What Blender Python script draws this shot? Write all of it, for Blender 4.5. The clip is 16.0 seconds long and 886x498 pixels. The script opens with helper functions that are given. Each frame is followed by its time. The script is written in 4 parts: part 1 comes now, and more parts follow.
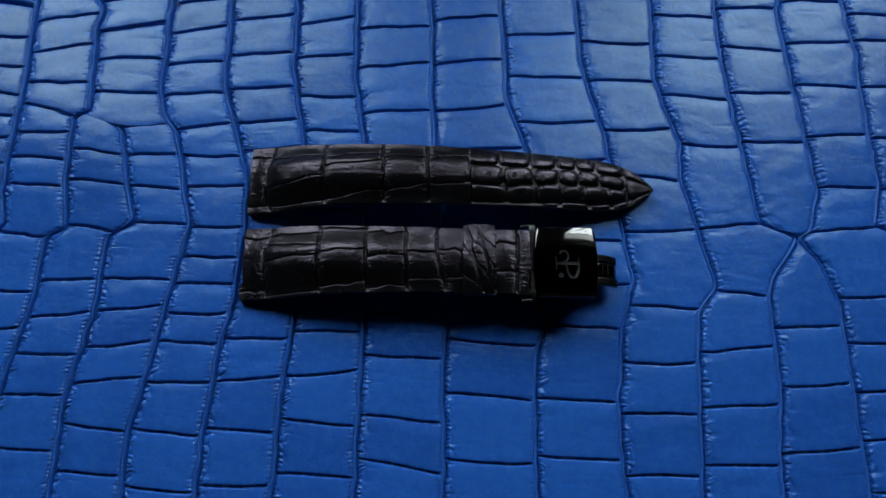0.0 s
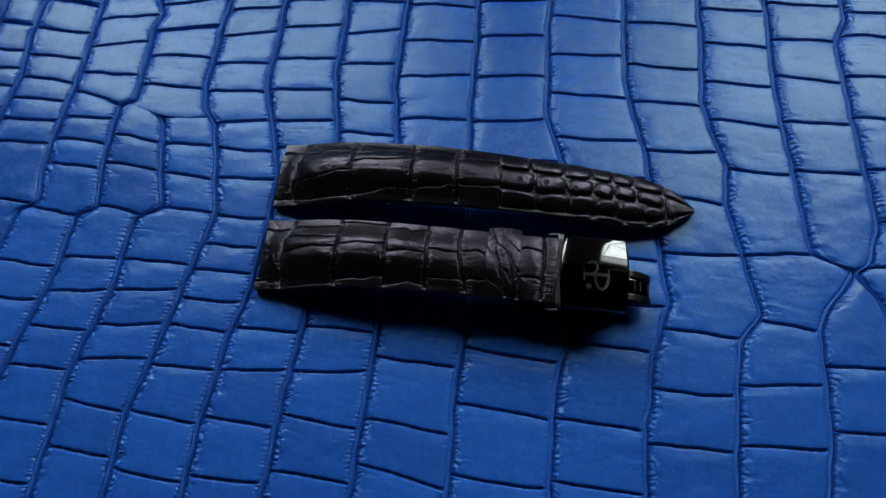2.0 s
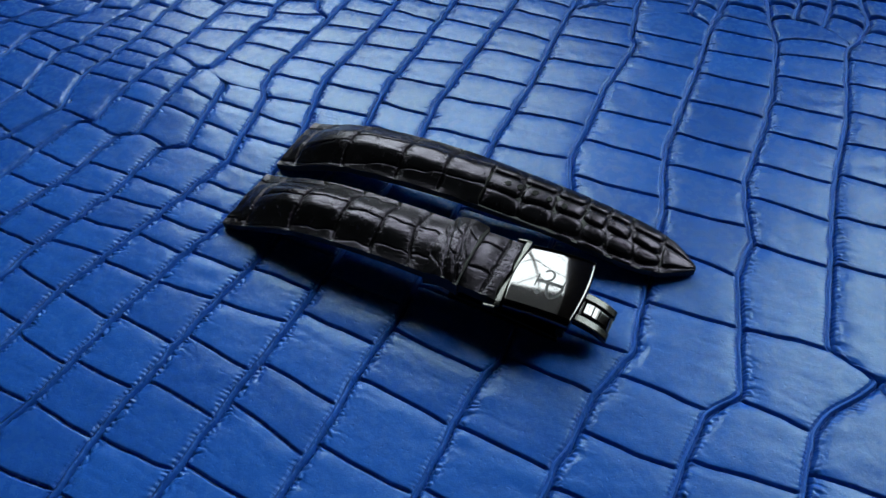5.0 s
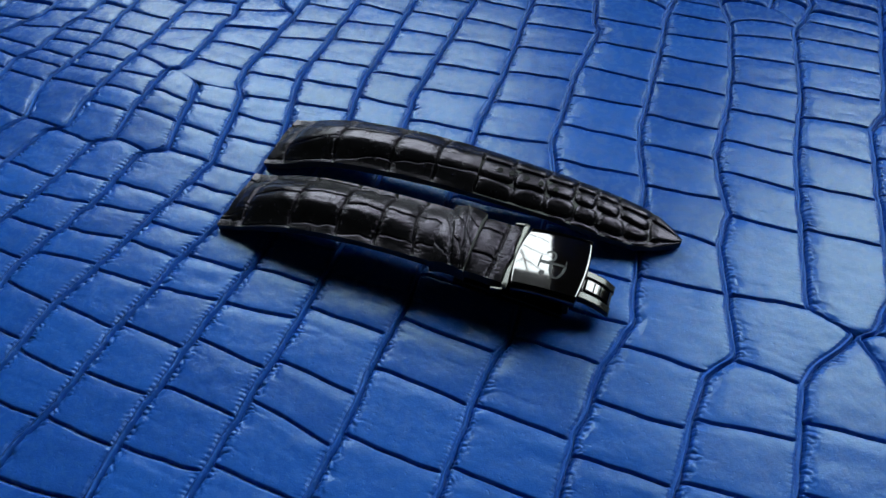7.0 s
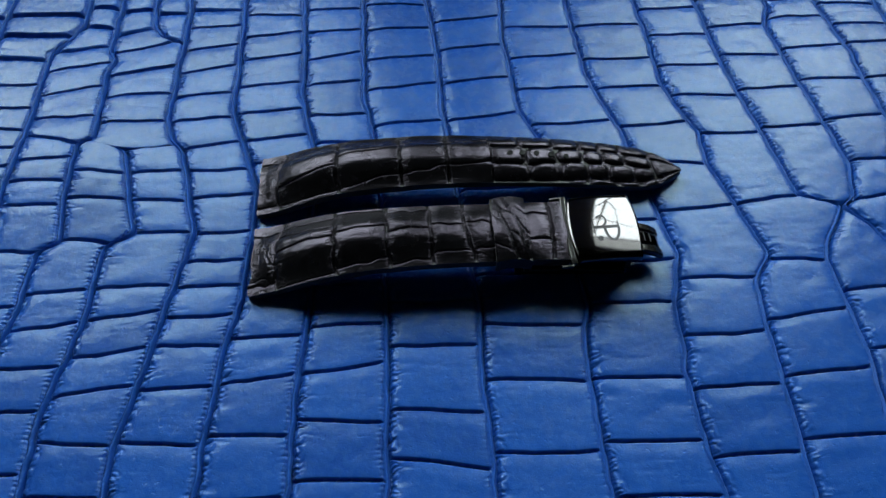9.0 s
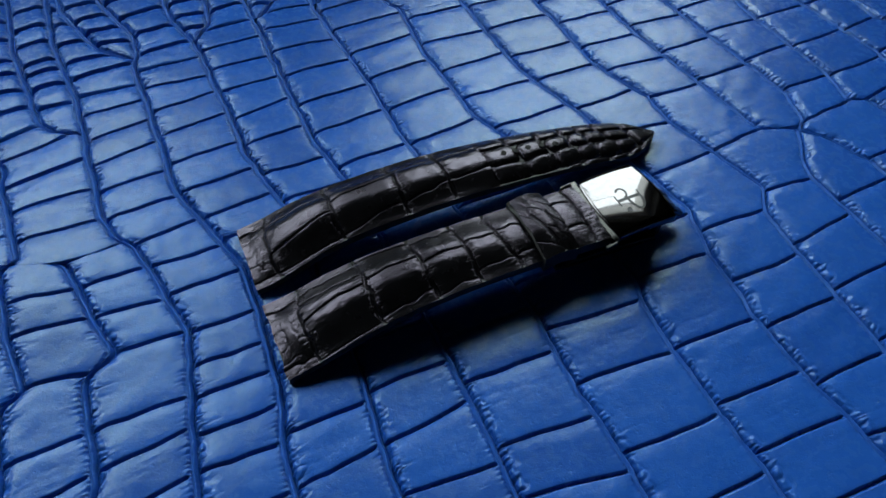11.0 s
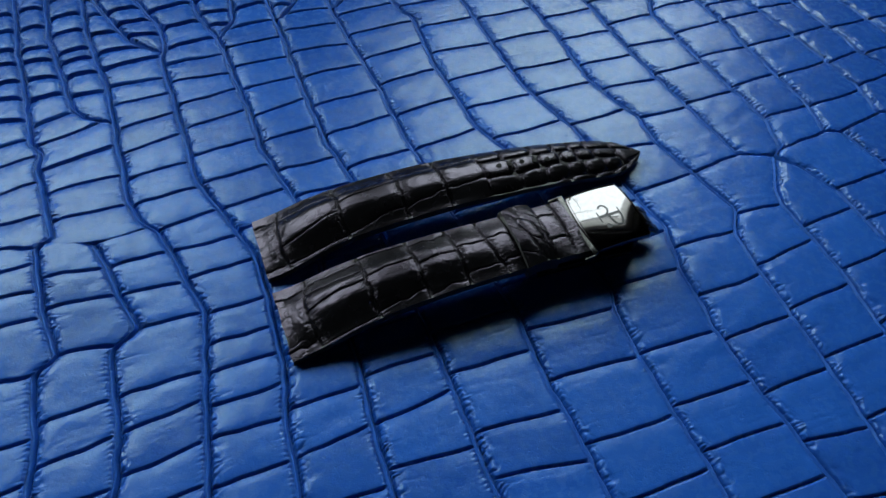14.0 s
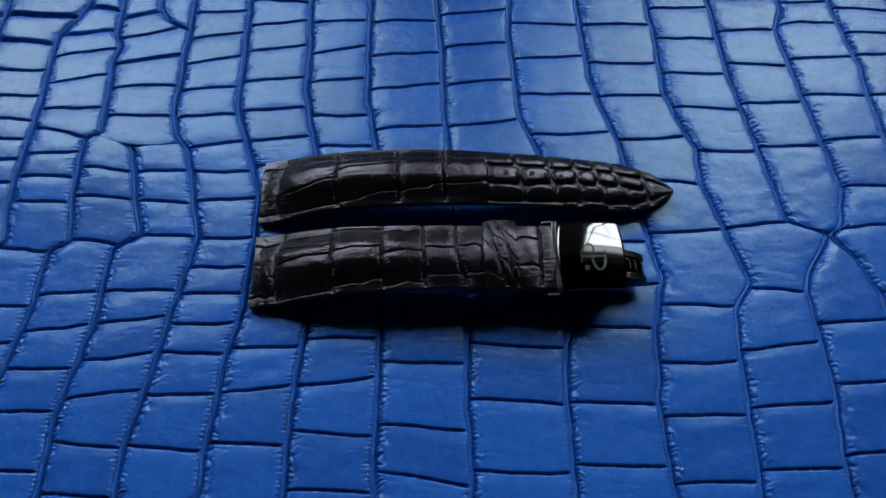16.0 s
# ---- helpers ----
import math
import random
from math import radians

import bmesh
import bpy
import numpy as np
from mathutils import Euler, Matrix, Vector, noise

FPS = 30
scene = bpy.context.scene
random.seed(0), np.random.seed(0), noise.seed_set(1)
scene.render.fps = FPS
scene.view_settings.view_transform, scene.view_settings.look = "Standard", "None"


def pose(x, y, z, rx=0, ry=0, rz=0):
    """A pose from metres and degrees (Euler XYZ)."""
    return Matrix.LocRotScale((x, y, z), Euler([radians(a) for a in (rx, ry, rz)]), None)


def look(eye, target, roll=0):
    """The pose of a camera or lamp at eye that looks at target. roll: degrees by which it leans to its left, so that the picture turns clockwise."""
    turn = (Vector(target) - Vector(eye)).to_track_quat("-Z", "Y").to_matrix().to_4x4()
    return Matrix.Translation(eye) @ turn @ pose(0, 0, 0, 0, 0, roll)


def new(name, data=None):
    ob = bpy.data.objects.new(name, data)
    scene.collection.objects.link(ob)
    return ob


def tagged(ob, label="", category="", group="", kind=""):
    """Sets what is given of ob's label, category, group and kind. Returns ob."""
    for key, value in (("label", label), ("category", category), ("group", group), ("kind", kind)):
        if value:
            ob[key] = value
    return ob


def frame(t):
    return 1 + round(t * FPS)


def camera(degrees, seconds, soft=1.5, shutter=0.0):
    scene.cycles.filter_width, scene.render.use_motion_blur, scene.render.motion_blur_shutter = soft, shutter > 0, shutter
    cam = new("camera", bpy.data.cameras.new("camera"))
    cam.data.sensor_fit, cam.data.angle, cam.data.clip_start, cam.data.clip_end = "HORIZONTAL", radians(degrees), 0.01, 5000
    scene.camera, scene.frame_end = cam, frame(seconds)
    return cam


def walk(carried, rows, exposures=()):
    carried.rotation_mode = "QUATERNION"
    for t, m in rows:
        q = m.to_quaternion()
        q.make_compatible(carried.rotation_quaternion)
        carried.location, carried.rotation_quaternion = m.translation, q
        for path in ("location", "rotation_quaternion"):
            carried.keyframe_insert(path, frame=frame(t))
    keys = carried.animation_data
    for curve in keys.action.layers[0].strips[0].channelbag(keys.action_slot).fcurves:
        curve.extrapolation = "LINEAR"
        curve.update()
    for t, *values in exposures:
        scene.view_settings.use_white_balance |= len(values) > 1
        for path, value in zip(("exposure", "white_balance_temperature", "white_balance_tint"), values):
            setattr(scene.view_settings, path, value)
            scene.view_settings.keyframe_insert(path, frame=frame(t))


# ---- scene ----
cam = camera(65.0, 16.0)
PATH = [
    (0, (0.03000, 0.02813, 0.18963), (0.03551, 0.08742, 0.00000), 6.11),
    (0.5, (0.03209, 0.03724, 0.18582), (0.03229, 0.09165, 0.00000), 0.80),
    (1, (0.02697, 0.03606, 0.17911), (0.02685, 0.08778, 0.00000), 0.59),
    (1.5, (0.03199, 0.02570, 0.17754), (0.02851, 0.09142, 0.00000), -0.33),
    (2, (0.04020, 0.01131, 0.17496), (0.02861, 0.08867, 0.00000), -2.58),
    (2.5, (0.05097, -0.00200, 0.16871), (0.03082, 0.08461, 0.00000), -3.54),
    (3, (0.06094, -0.00926, 0.16042), (0.03205, 0.08892, 0.00000), -3.40),
    (3.5, (0.06900, -0.01432, 0.15168), (0.03036, 0.08857, 0.00000), -3.92),
    (4, (0.07936, -0.01387, 0.14087), (0.03458, 0.09027, 0.00000), -2.77),
    (4.2, (0.08376, -0.01267, 0.13977), (0.03480, 0.09020, 0.00000), -3.75),
    (6.3, (0.09996, -0.01793, 0.13002), (0.03754, 0.08535, 0.00000), -3.44),
    (6.5, (0.09668, -0.01942, 0.13333), (0.03936, 0.08658, 0.00000), -2.77),
    (7, (0.08272, -0.02236, 0.14014), (0.03921, 0.08492, 0.00000), -2.00),
    (7.5, (0.06496, -0.02488, 0.14615), (0.03355, 0.08295, 0.00000), -1.80),
    (8, (0.04894, -0.02619, 0.15061), (0.03112, 0.08177, 0.00000), -0.65),
    (8.5, (0.03389, -0.02281, 0.14942), (0.02950, 0.08326, 0.00000), 0.39),
    (9, (0.02097, -0.01992, 0.14881), (0.02862, 0.08409, 0.00000), 0.81),
    (9.2, (0.01621, -0.01882, 0.14964), (0.02746, 0.08667, 0.00000), 0.70),
    (11.3, (-0.02844, -0.00479, 0.12787), (0.02485, 0.09223, 0.00000), 2.52),
    (11.5, (-0.03244, -0.00413, 0.12469), (0.02494, 0.09226, 0.00000), 3.10),
    (12, (-0.04047, -0.00296, 0.11850), (0.02489, 0.08802, 0.00000), 4.38),
    (12.5, (-0.04931, -0.00032, 0.11288), (0.02024, 0.08487, 0.00000), 6.21),
    (13, (-0.04244, -0.00187, 0.12371), (0.03009, 0.09065, 0.00000), 6.89),
    (13.5, (-0.03332, -0.00752, 0.13845), (0.02904, 0.09505, 0.00000), 5.56),
    (14, (-0.02397, -0.01275, 0.14932), (0.02636, 0.09226, 0.00000), 5.15),
    (14.5, (-0.00855, -0.01826, 0.15626), (0.02951, 0.08803, 0.00000), 5.16),
    (15, (0.00501, -0.01927, 0.16056), (0.03031, 0.08408, 0.00000), 4.68),
    (15.5, (0.01540, -0.01031, 0.16233), (0.03001, 0.08458, 0.00000), 4.29),
    (16, (0.02550, -0.00150, 0.16854), (0.03052, 0.08887, 0.00000), 2.43),
]
walk(cam, [(t, look(eye, target, roll)) for t, eye, target, roll in PATH],
     exposures=[(0, -0.20), (1, -0.24), (2, -0.16), (3, -0.03), (7, 0.11), (9, 0.02), (11.5, -0.06), (13.2, -0.14), (14.5, -0.01), (16, -0.04)])

# ---- light: one window close behind the hide, a dim room ----
world = bpy.data.worlds.new("sky")
scene.world = world
world.use_nodes = True
sky = world.node_tree.nodes.new("ShaderNodeTexSky")
sky.sky_type, sky.sun_disc = "NISHITA", False
sky.sun_elevation, sky.sun_rotation = radians(35), radians(200)
back = world.node_tree.nodes["Background"]
back.inputs["Strength"].default_value = 0.15
world.node_tree.links.new(sky.outputs["Color"], back.inputs["Color"])

WIN_Y, WIN_X0, WIN_X1, WIN_Z0, WIN_Z1 = 0.45, -0.60, 0.58, 0.175, 0.80
lamp = bpy.data.lights.new("window_daylight", "AREA")
lamp.shape, lamp.size, lamp.size_y = "RECTANGLE", 1.9, 1.05
lamp.energy, lamp.color = 70.0, (0.82, 0.98, 0.97)
daylight = new("window_daylight", lamp)
daylight.matrix_world = look((0.0, WIN_Y + 0.19, 0.60), (0.0, 0.0, 0.50))


# ---- materials ----
def nodes_of(name):
    m = bpy.data.materials.new(name)
    m.use_nodes = True
    t = m.node_tree
    return m, t.nodes, t.links, t.nodes["Principled BSDF"]


def math_node(N, L, op, a, b=None, c=None):
    n = N.new("ShaderNodeMath")
    n.operation = op
    for i, v in enumerate((a, b, c)):
        if v is None:
            continue
        if isinstance(v, (int, float)):
            n.inputs[i].default_value = v
        else:
            L.new(v, n.inputs[i])
    return n.outputs[0]


def ramp_node(N, L, src, lo, hi, out_lo=0.0, out_hi=1.0):
    n = N.new("ShaderNodeMapRange")
    n.interpolation_type = "SMOOTHSTEP"
    for k, v in zip(("From Min", "From Max", "To Min", "To Max"), (lo, hi, out_lo, out_hi)):
        n.inputs[k].default_value = v
    L.new(src, n.inputs["Value"])
    return n.outputs["Result"]


def noise_node(N, L, vec, scale, detail=3.0, rough=0.55):
    n = N.new("ShaderNodeTexNoise")
    n.inputs["Scale"].default_value, n.inputs["Detail"].default_value, n.inputs["Roughness"].default_value = scale, detail, rough
    L.new(vec, n.inputs["Vector"])
    return n.outputs["Fac"]


def leather(name, dark, light, rough, tick, grain, spec=0.5, dense=1.0, tint=(1, 1, 1), coat=0.0, coat_rough=0.25, lump=0.38, pit=0.0, matte=0.0):
    """Dyed crocodile leather. The attribute rim holds the distance in mm to both seams of a scale and the place along them."""
    m, N, L, bsdf = nodes_of(name)
    pos = N.new("ShaderNodeNewGeometry").outputs["Position"]
    rim = N.new("ShaderNodeAttribute")
    rim.attribute_name = "rim"
    sep = N.new("ShaderNodeSeparateXYZ")
    L.new(rim.outputs["Vector"], sep.inputs[0])
    d_left, d_right, along = sep.outputs
    cell = N.new("ShaderNodeObjectInfo").outputs["Random"]
    shift = math_node(N, L, "MULTIPLY", cell, 37.0)

    def creases(d, pitch, reach, strength):
        v = N.new("ShaderNodeCombineXYZ")
        L.new(math_node(N, L, "MULTIPLY", d, 0.10), v.inputs[0])
        L.new(math_node(N, L, "MULTIPLY", along, pitch), v.inputs[1])
        L.new(shift, v.inputs[2])
        n = noise_node(N, L, v.outputs[0], 1.0, 0.4, 0.5)
        line = math_node(N, L, "ABSOLUTE", math_node(N, L, "SUBTRACT", n, 0.5))
        line = ramp_node(N, L, line, 0.0, 0.11, 1.0, 0.0)
        far = noise_node(N, L, v.outputs[0], 0.35, 1.0)
        far = math_node(N, L, "MULTIPLY_ADD", far, reach * 1.4, reach * 0.35)
        rest = math_node(N, L, "SUBTRACT", far, d)
        win = math_node(N, L, "MULTIPLY", ramp_node(N, L, rest, 0.0, reach * 0.8), ramp_node(N, L, d, 0.25, 0.75))
        return math_node(N, L, "MULTIPLY", math_node(N, L, "MULTIPLY", line, win), strength)

    big = creases(d_left, 0.75 * dense, 2.8, tick)
    small = creases(d_right, 1.4 * dense, 1.7, tick * 0.7)
    ticks = math_node(N, L, "ADD", big, small)
    fine = noise_node(N, L, pos, 2600.0, 4.0, 0.6)
    mid = noise_node(N, L, pos, 420.0, 3.0, 0.5)
    soft = noise_node(N, L, pos, 150.0, 2.0, 0.5)
    h = math_node(N, L, "MULTIPLY", fine, 0.11 * grain)
    h = math_node(N, L, "MULTIPLY_ADD", mid, 0.16 * grain, h)
    h = math_node(N, L, "MULTIPLY_ADD", soft, lump * grain, h)
    pits = ramp_node(N, L, noise_node(N, L, pos, 900.0, 1.0), 0.68, 0.76)
    h = math_node(N, L, "MULTIPLY_ADD", pits, -pit, h)
    h = math_node(N, L, "SUBTRACT", h, ticks)
    bump = N.new("ShaderNodeBump")
    bump.inputs["Strength"].default_value, bump.inputs["Distance"].default_value = 1.0, 0.001
    L.new(h, bump.inputs["Height"])
    L.new(bump.outputs["Normal"], bsdf.inputs["Normal"])
    mix = N.new("ShaderNodeMix")
    mix.data_type = "RGBA"
    mix.inputs["A"].default_value, mix.inputs["B"].default_value = (*dark, 1), (*light, 1)
    tone = math_node(N, L, "ADD", math_node(N, L, "MULTIPLY", soft, 0.6), math_node(N, L, "MULTIPLY", cell, 0.35))
    tone = math_node(N, L, "MULTIPLY_ADD", fine, 0.3, tone)
    L.new(ramp_node(N, L, tone, 0.25, 0.95), mix.inputs["Factor"])
    # the fibrous cord in a seam takes more dye and no polish
    cord = ramp_node(N, L, math_node(N, L, "MINIMUM", d_left, d_right), 0.32, 0.6, 1.0, 0.0)
    dyed = N.new("ShaderNodeMix")
    dyed.data_type = "RGBA"
    dyed.inputs["B"].default_value = (*[c * 1.05 for c in light], 1)
    L.new(cord, dyed.inputs["Factor"])
    L.new(mix.outputs["Result"], dyed.inputs["A"])
    L.new(dyed.outputs["Result"], bsdf.inputs["Base Color"])
    wear = math_node(N, L, "MULTIPLY_ADD", mid, 0.16, rough - 0.08)
    wear = math_node(N, L, "MULTIPLY_ADD", ticks, 0.3, wear)
    wear = math_node(N, L, "MULTIPLY_ADD", cord, matte, wear)
    L.new(wear, bsdf.inputs["Roughness"])
    bsdf.inputs["Specular IOR Level"].default_value = spec
    bsdf.inputs["Coat Weight"].default_value, bsdf.inputs["Coat Roughness"].default_value = coat, coat_rough
    L.new(bump.outputs["Normal"], bsdf.inputs["Coat Normal"])
    bsdf.inputs["Specular Tint"].default_value = (*tint, 1)
    return m


def plain(name, colour, rough, metal=0.0, grain=0.0, scale=300.0):
    m, N, L, bsdf = nodes_of(name)
    pos = N.new("ShaderNodeNewGeometry").outputs["Position"]
    n = noise_node(N, L, pos, scale, 4.0)
    mix = N.new("ShaderNodeMix")
    mix.data_type = "RGBA"
    mix.inputs["A"].default_value = (*[c * 0.82 for c in colour], 1)
    mix.inputs["B"].default_value = (*[min(1.0, c * 1.15) for c in colour], 1)
    L.new(n, mix.inputs["Factor"])
    L.new(mix.outputs["Result"], bsdf.inputs["Base Color"])
    L.new(math_node(N, L, "MULTIPLY_ADD", n, 0.3 * rough, rough * 0.85), bsdf.inputs["Roughness"])
    bsdf.inputs["Metallic"].default_value = metal
    if grain:
        bump = N.new("ShaderNodeBump")
        bump.inputs["Strength"].default_value, bump.inputs["Distance"].default_value = 0.6, grain
        L.new(n, bump.inputs["Height"])
        L.new(bump.outputs["Normal"], bsdf.inputs["Normal"])
    return m


BLUE = leather("blue_leather", (0.009, 0.054, 0.278), (0.013, 0.079, 0.366), 0.27, 0.05, 0.50, 0.245, 1.0, (0.70, 1.0, 0.85), 0.05, 0.15, 0.40, 0.03, 0.25)
BLACK = leather("black_leather", (0.0018, 0.0018, 0.0020), (0.004, 0.004, 0.0045), 0.25, 0.04, 0.55, 0.34, 2.2, (0.90, 0.72, 1.0), 0.03, 0.12, 0.28, 0.0, 0.0)
LINING = plain("black_lining", (0.012, 0.011, 0.011), 0.6, 0.0, 0.0002, 1500.0)
# near-black colour stands in for the shade down in a buckle hole
HOLE_SHADE = plain("hole_shade", (0.001, 0.001, 0.001), 0.9)
BLADE = plain("satin_steel", (0.06, 0.058, 0.056), 0.26, 1.0, 0.0, 1500.0)
STEEL = plain("black_polished_steel", (0.108, 0.099, 0.102), 0.06, 1.0, 0.0, 900.0)
DARK = plain("blackened_steel", (0.018, 0.018, 0.019), 0.35, 1.0, 0.0, 1500.0)
ENGRAVED = plain("engraved_steel", (0.034, 0.033, 0.035), 0.30, 1.0, 0.0, 2500.0)
PAINT = plain("white_paint", (0.75, 0.75, 0.73), 0.45, 0.0, 0.0002, 80.0)
WALL = plain("grey_plaster", (0.05, 0.05, 0.052), 0.85, 0.0, 0.0006, 40.0)
WOOD = plain("brown_wood", (0.20, 0.12, 0.07), 0.5, 0.0, 0.0003, 30.0)


# ---- helpers for meshes ----
def solid(name, verts, faces, material, parent=None, smooth=False, rim=None):
    me = bpy.data.meshes.new(name)
    me.from_pydata([tuple(v) for v in verts], [], faces)
    if smooth:
        me.shade_smooth()
    if rim is not None:
        at = me.attributes.new("rim", "FLOAT_VECTOR", "POINT")
        at.data.foreach_set("vector", np.asarray(rim, np.float32).ravel())
    me.materials.append(material)
    ob = new(name, me)
    ob.parent = parent
    return ob


def part(name, bm, material, parent, label="", smooth=False):
    me = bpy.data.meshes.new(name)
    bm.to_mesh(me)
    bm.free()
    if smooth:
        me.shade_smooth()
    me.materials.append(material)
    ob = new(name, me)
    ob.parent = parent
    return tagged(ob, label)


def box(x0, x1, y0, y1, z0, z1, bevel=0.0, segments=2):
    bm = bmesh.new()
    bmesh.ops.create_cube(bm, size=1.0)
    for v in bm.verts:
        v.co = Vector(((x0 + x1) / 2 + v.co.x * (x1 - x0), (y0 + y1) / 2 + v.co.y * (y1 - y0), (z0 + z1) / 2 + v.co.z * (z1 - z0)))
    if bevel:
        bmesh.ops.bevel(bm, geom=bm.edges[:], offset=bevel, segments=segments, affect="EDGES", profile=0.5)
    return bm


# ---- the room: table, walls, floor, ceiling, window ----
def slab(name, x0, x1, y0, y1, z0, z1, material, kind="structure", label="", bevel=0.0):
    return tagged(part(name, box(x0, x1, y0, y1, z0, z1, bevel), material, None, label), label, kind=kind)


RX0, RX1, RY0, RZ0, RZ1 = -1.6, 1.7, -1.9, -0.75, 1.8
slab("floor", RX0, RX1, RY0, WIN_Y, RZ0 - 0.1, RZ0, WOOD, label="brown wooden floor below the table")
slab("ceiling", RX0 - 0.1, RX1 + 0.1, RY0 - 0.1, WIN_Y + 0.12, RZ1, RZ1 + 0.1, WALL, label="plain grey plaster ceiling")
slab("wall_west", RX0 - 0.1, RX0, RY0, WIN_Y, RZ0, RZ1, WALL, label="plain grey plaster wall")
slab("wall_east", RX1, RX1 + 0.1, RY0, WIN_Y, RZ0, RZ1, WALL, label="plain grey plaster wall")
slab("wall_south", RX0 - 0.1, RX1 + 0.1, RY0 - 0.1, RY0, RZ0, RZ1, WALL, label="plain grey plaster wall")
north = tagged(new("wall_north"), "grey plaster wall with a window", kind="structure")
for x0, x1, z0, z1 in ((RX0 - 0.1, WIN_X0, RZ0, RZ1), (WIN_X1, RX1 + 0.1, RZ0, RZ1), (WIN_X0, WIN_X1, RZ0, WIN_Z0), (WIN_X0, WIN_X1, WIN_Z1, RZ1)):
    part("wall_section", box(x0, x1, WIN_Y, WIN_Y + 0.12, z0, z1), WALL, north)
# added piece, never in view: cuts the daylight through the top of the left pane
part("wall_section", box(WIN_X0, -0.030, WIN_Y - 0.003, WIN_Y + 0.117, 0.71, WIN_Z1 + 0.004), WALL, north, "added unseen wall piece that blocks daylight over the left pane")
win = tagged(new("window_1"), "white two-sash window letting daylight in", kind="structure")
MULLION_X, MULLION = 0.066, 0.190
for x0, x1, z0, z1 in ((WIN_X0, WIN_X0 + 0.05, WIN_Z0, WIN_Z1), (WIN_X1 - 0.05, WIN_X1, WIN_Z0, WIN_Z1), (WIN_X0 + 0.05, WIN_X1 - 0.05, WIN_Z1 - 0.05, WIN_Z1), (WIN_X0 + 0.05, WIN_X1 - 0.05, WIN_Z0, WIN_Z0 + 0.04)):
    part("window_frame", box(x0, x1, WIN_Y + 0.03, WIN_Y + 0.08, z0, z1, 0.004), PAINT, win)
part("mullion", box(MULLION_X - MULLION / 2, MULLION_X + MULLION / 2, WIN_Y + 0.025, WIN_Y + 0.085, WIN_Z0 + 0.04, WIN_Z1 - 0.05, 0.004), PAINT, win)
table = slab("table_top", -0.75, 0.75, -0.40, WIN_Y - 0.01, -0.045, -0.0035, WOOD, kind="structure", label="brown wooden table top under the hide", bevel=0.003)
for x in (-0.71, 0.66):
    for y in (-0.36, WIN_Y - 0.10):
        part("table_leg", box(x, x + 0.05, y, y + 0.05, RZ0, -0.045, 0.003), WOOD, table)
slab("ground", -20.0, 20.0, WIN_Y + 0.12, 20.0, RZ0 - 0.2, RZ0, WOOD, label="bare brown earth outside the window")

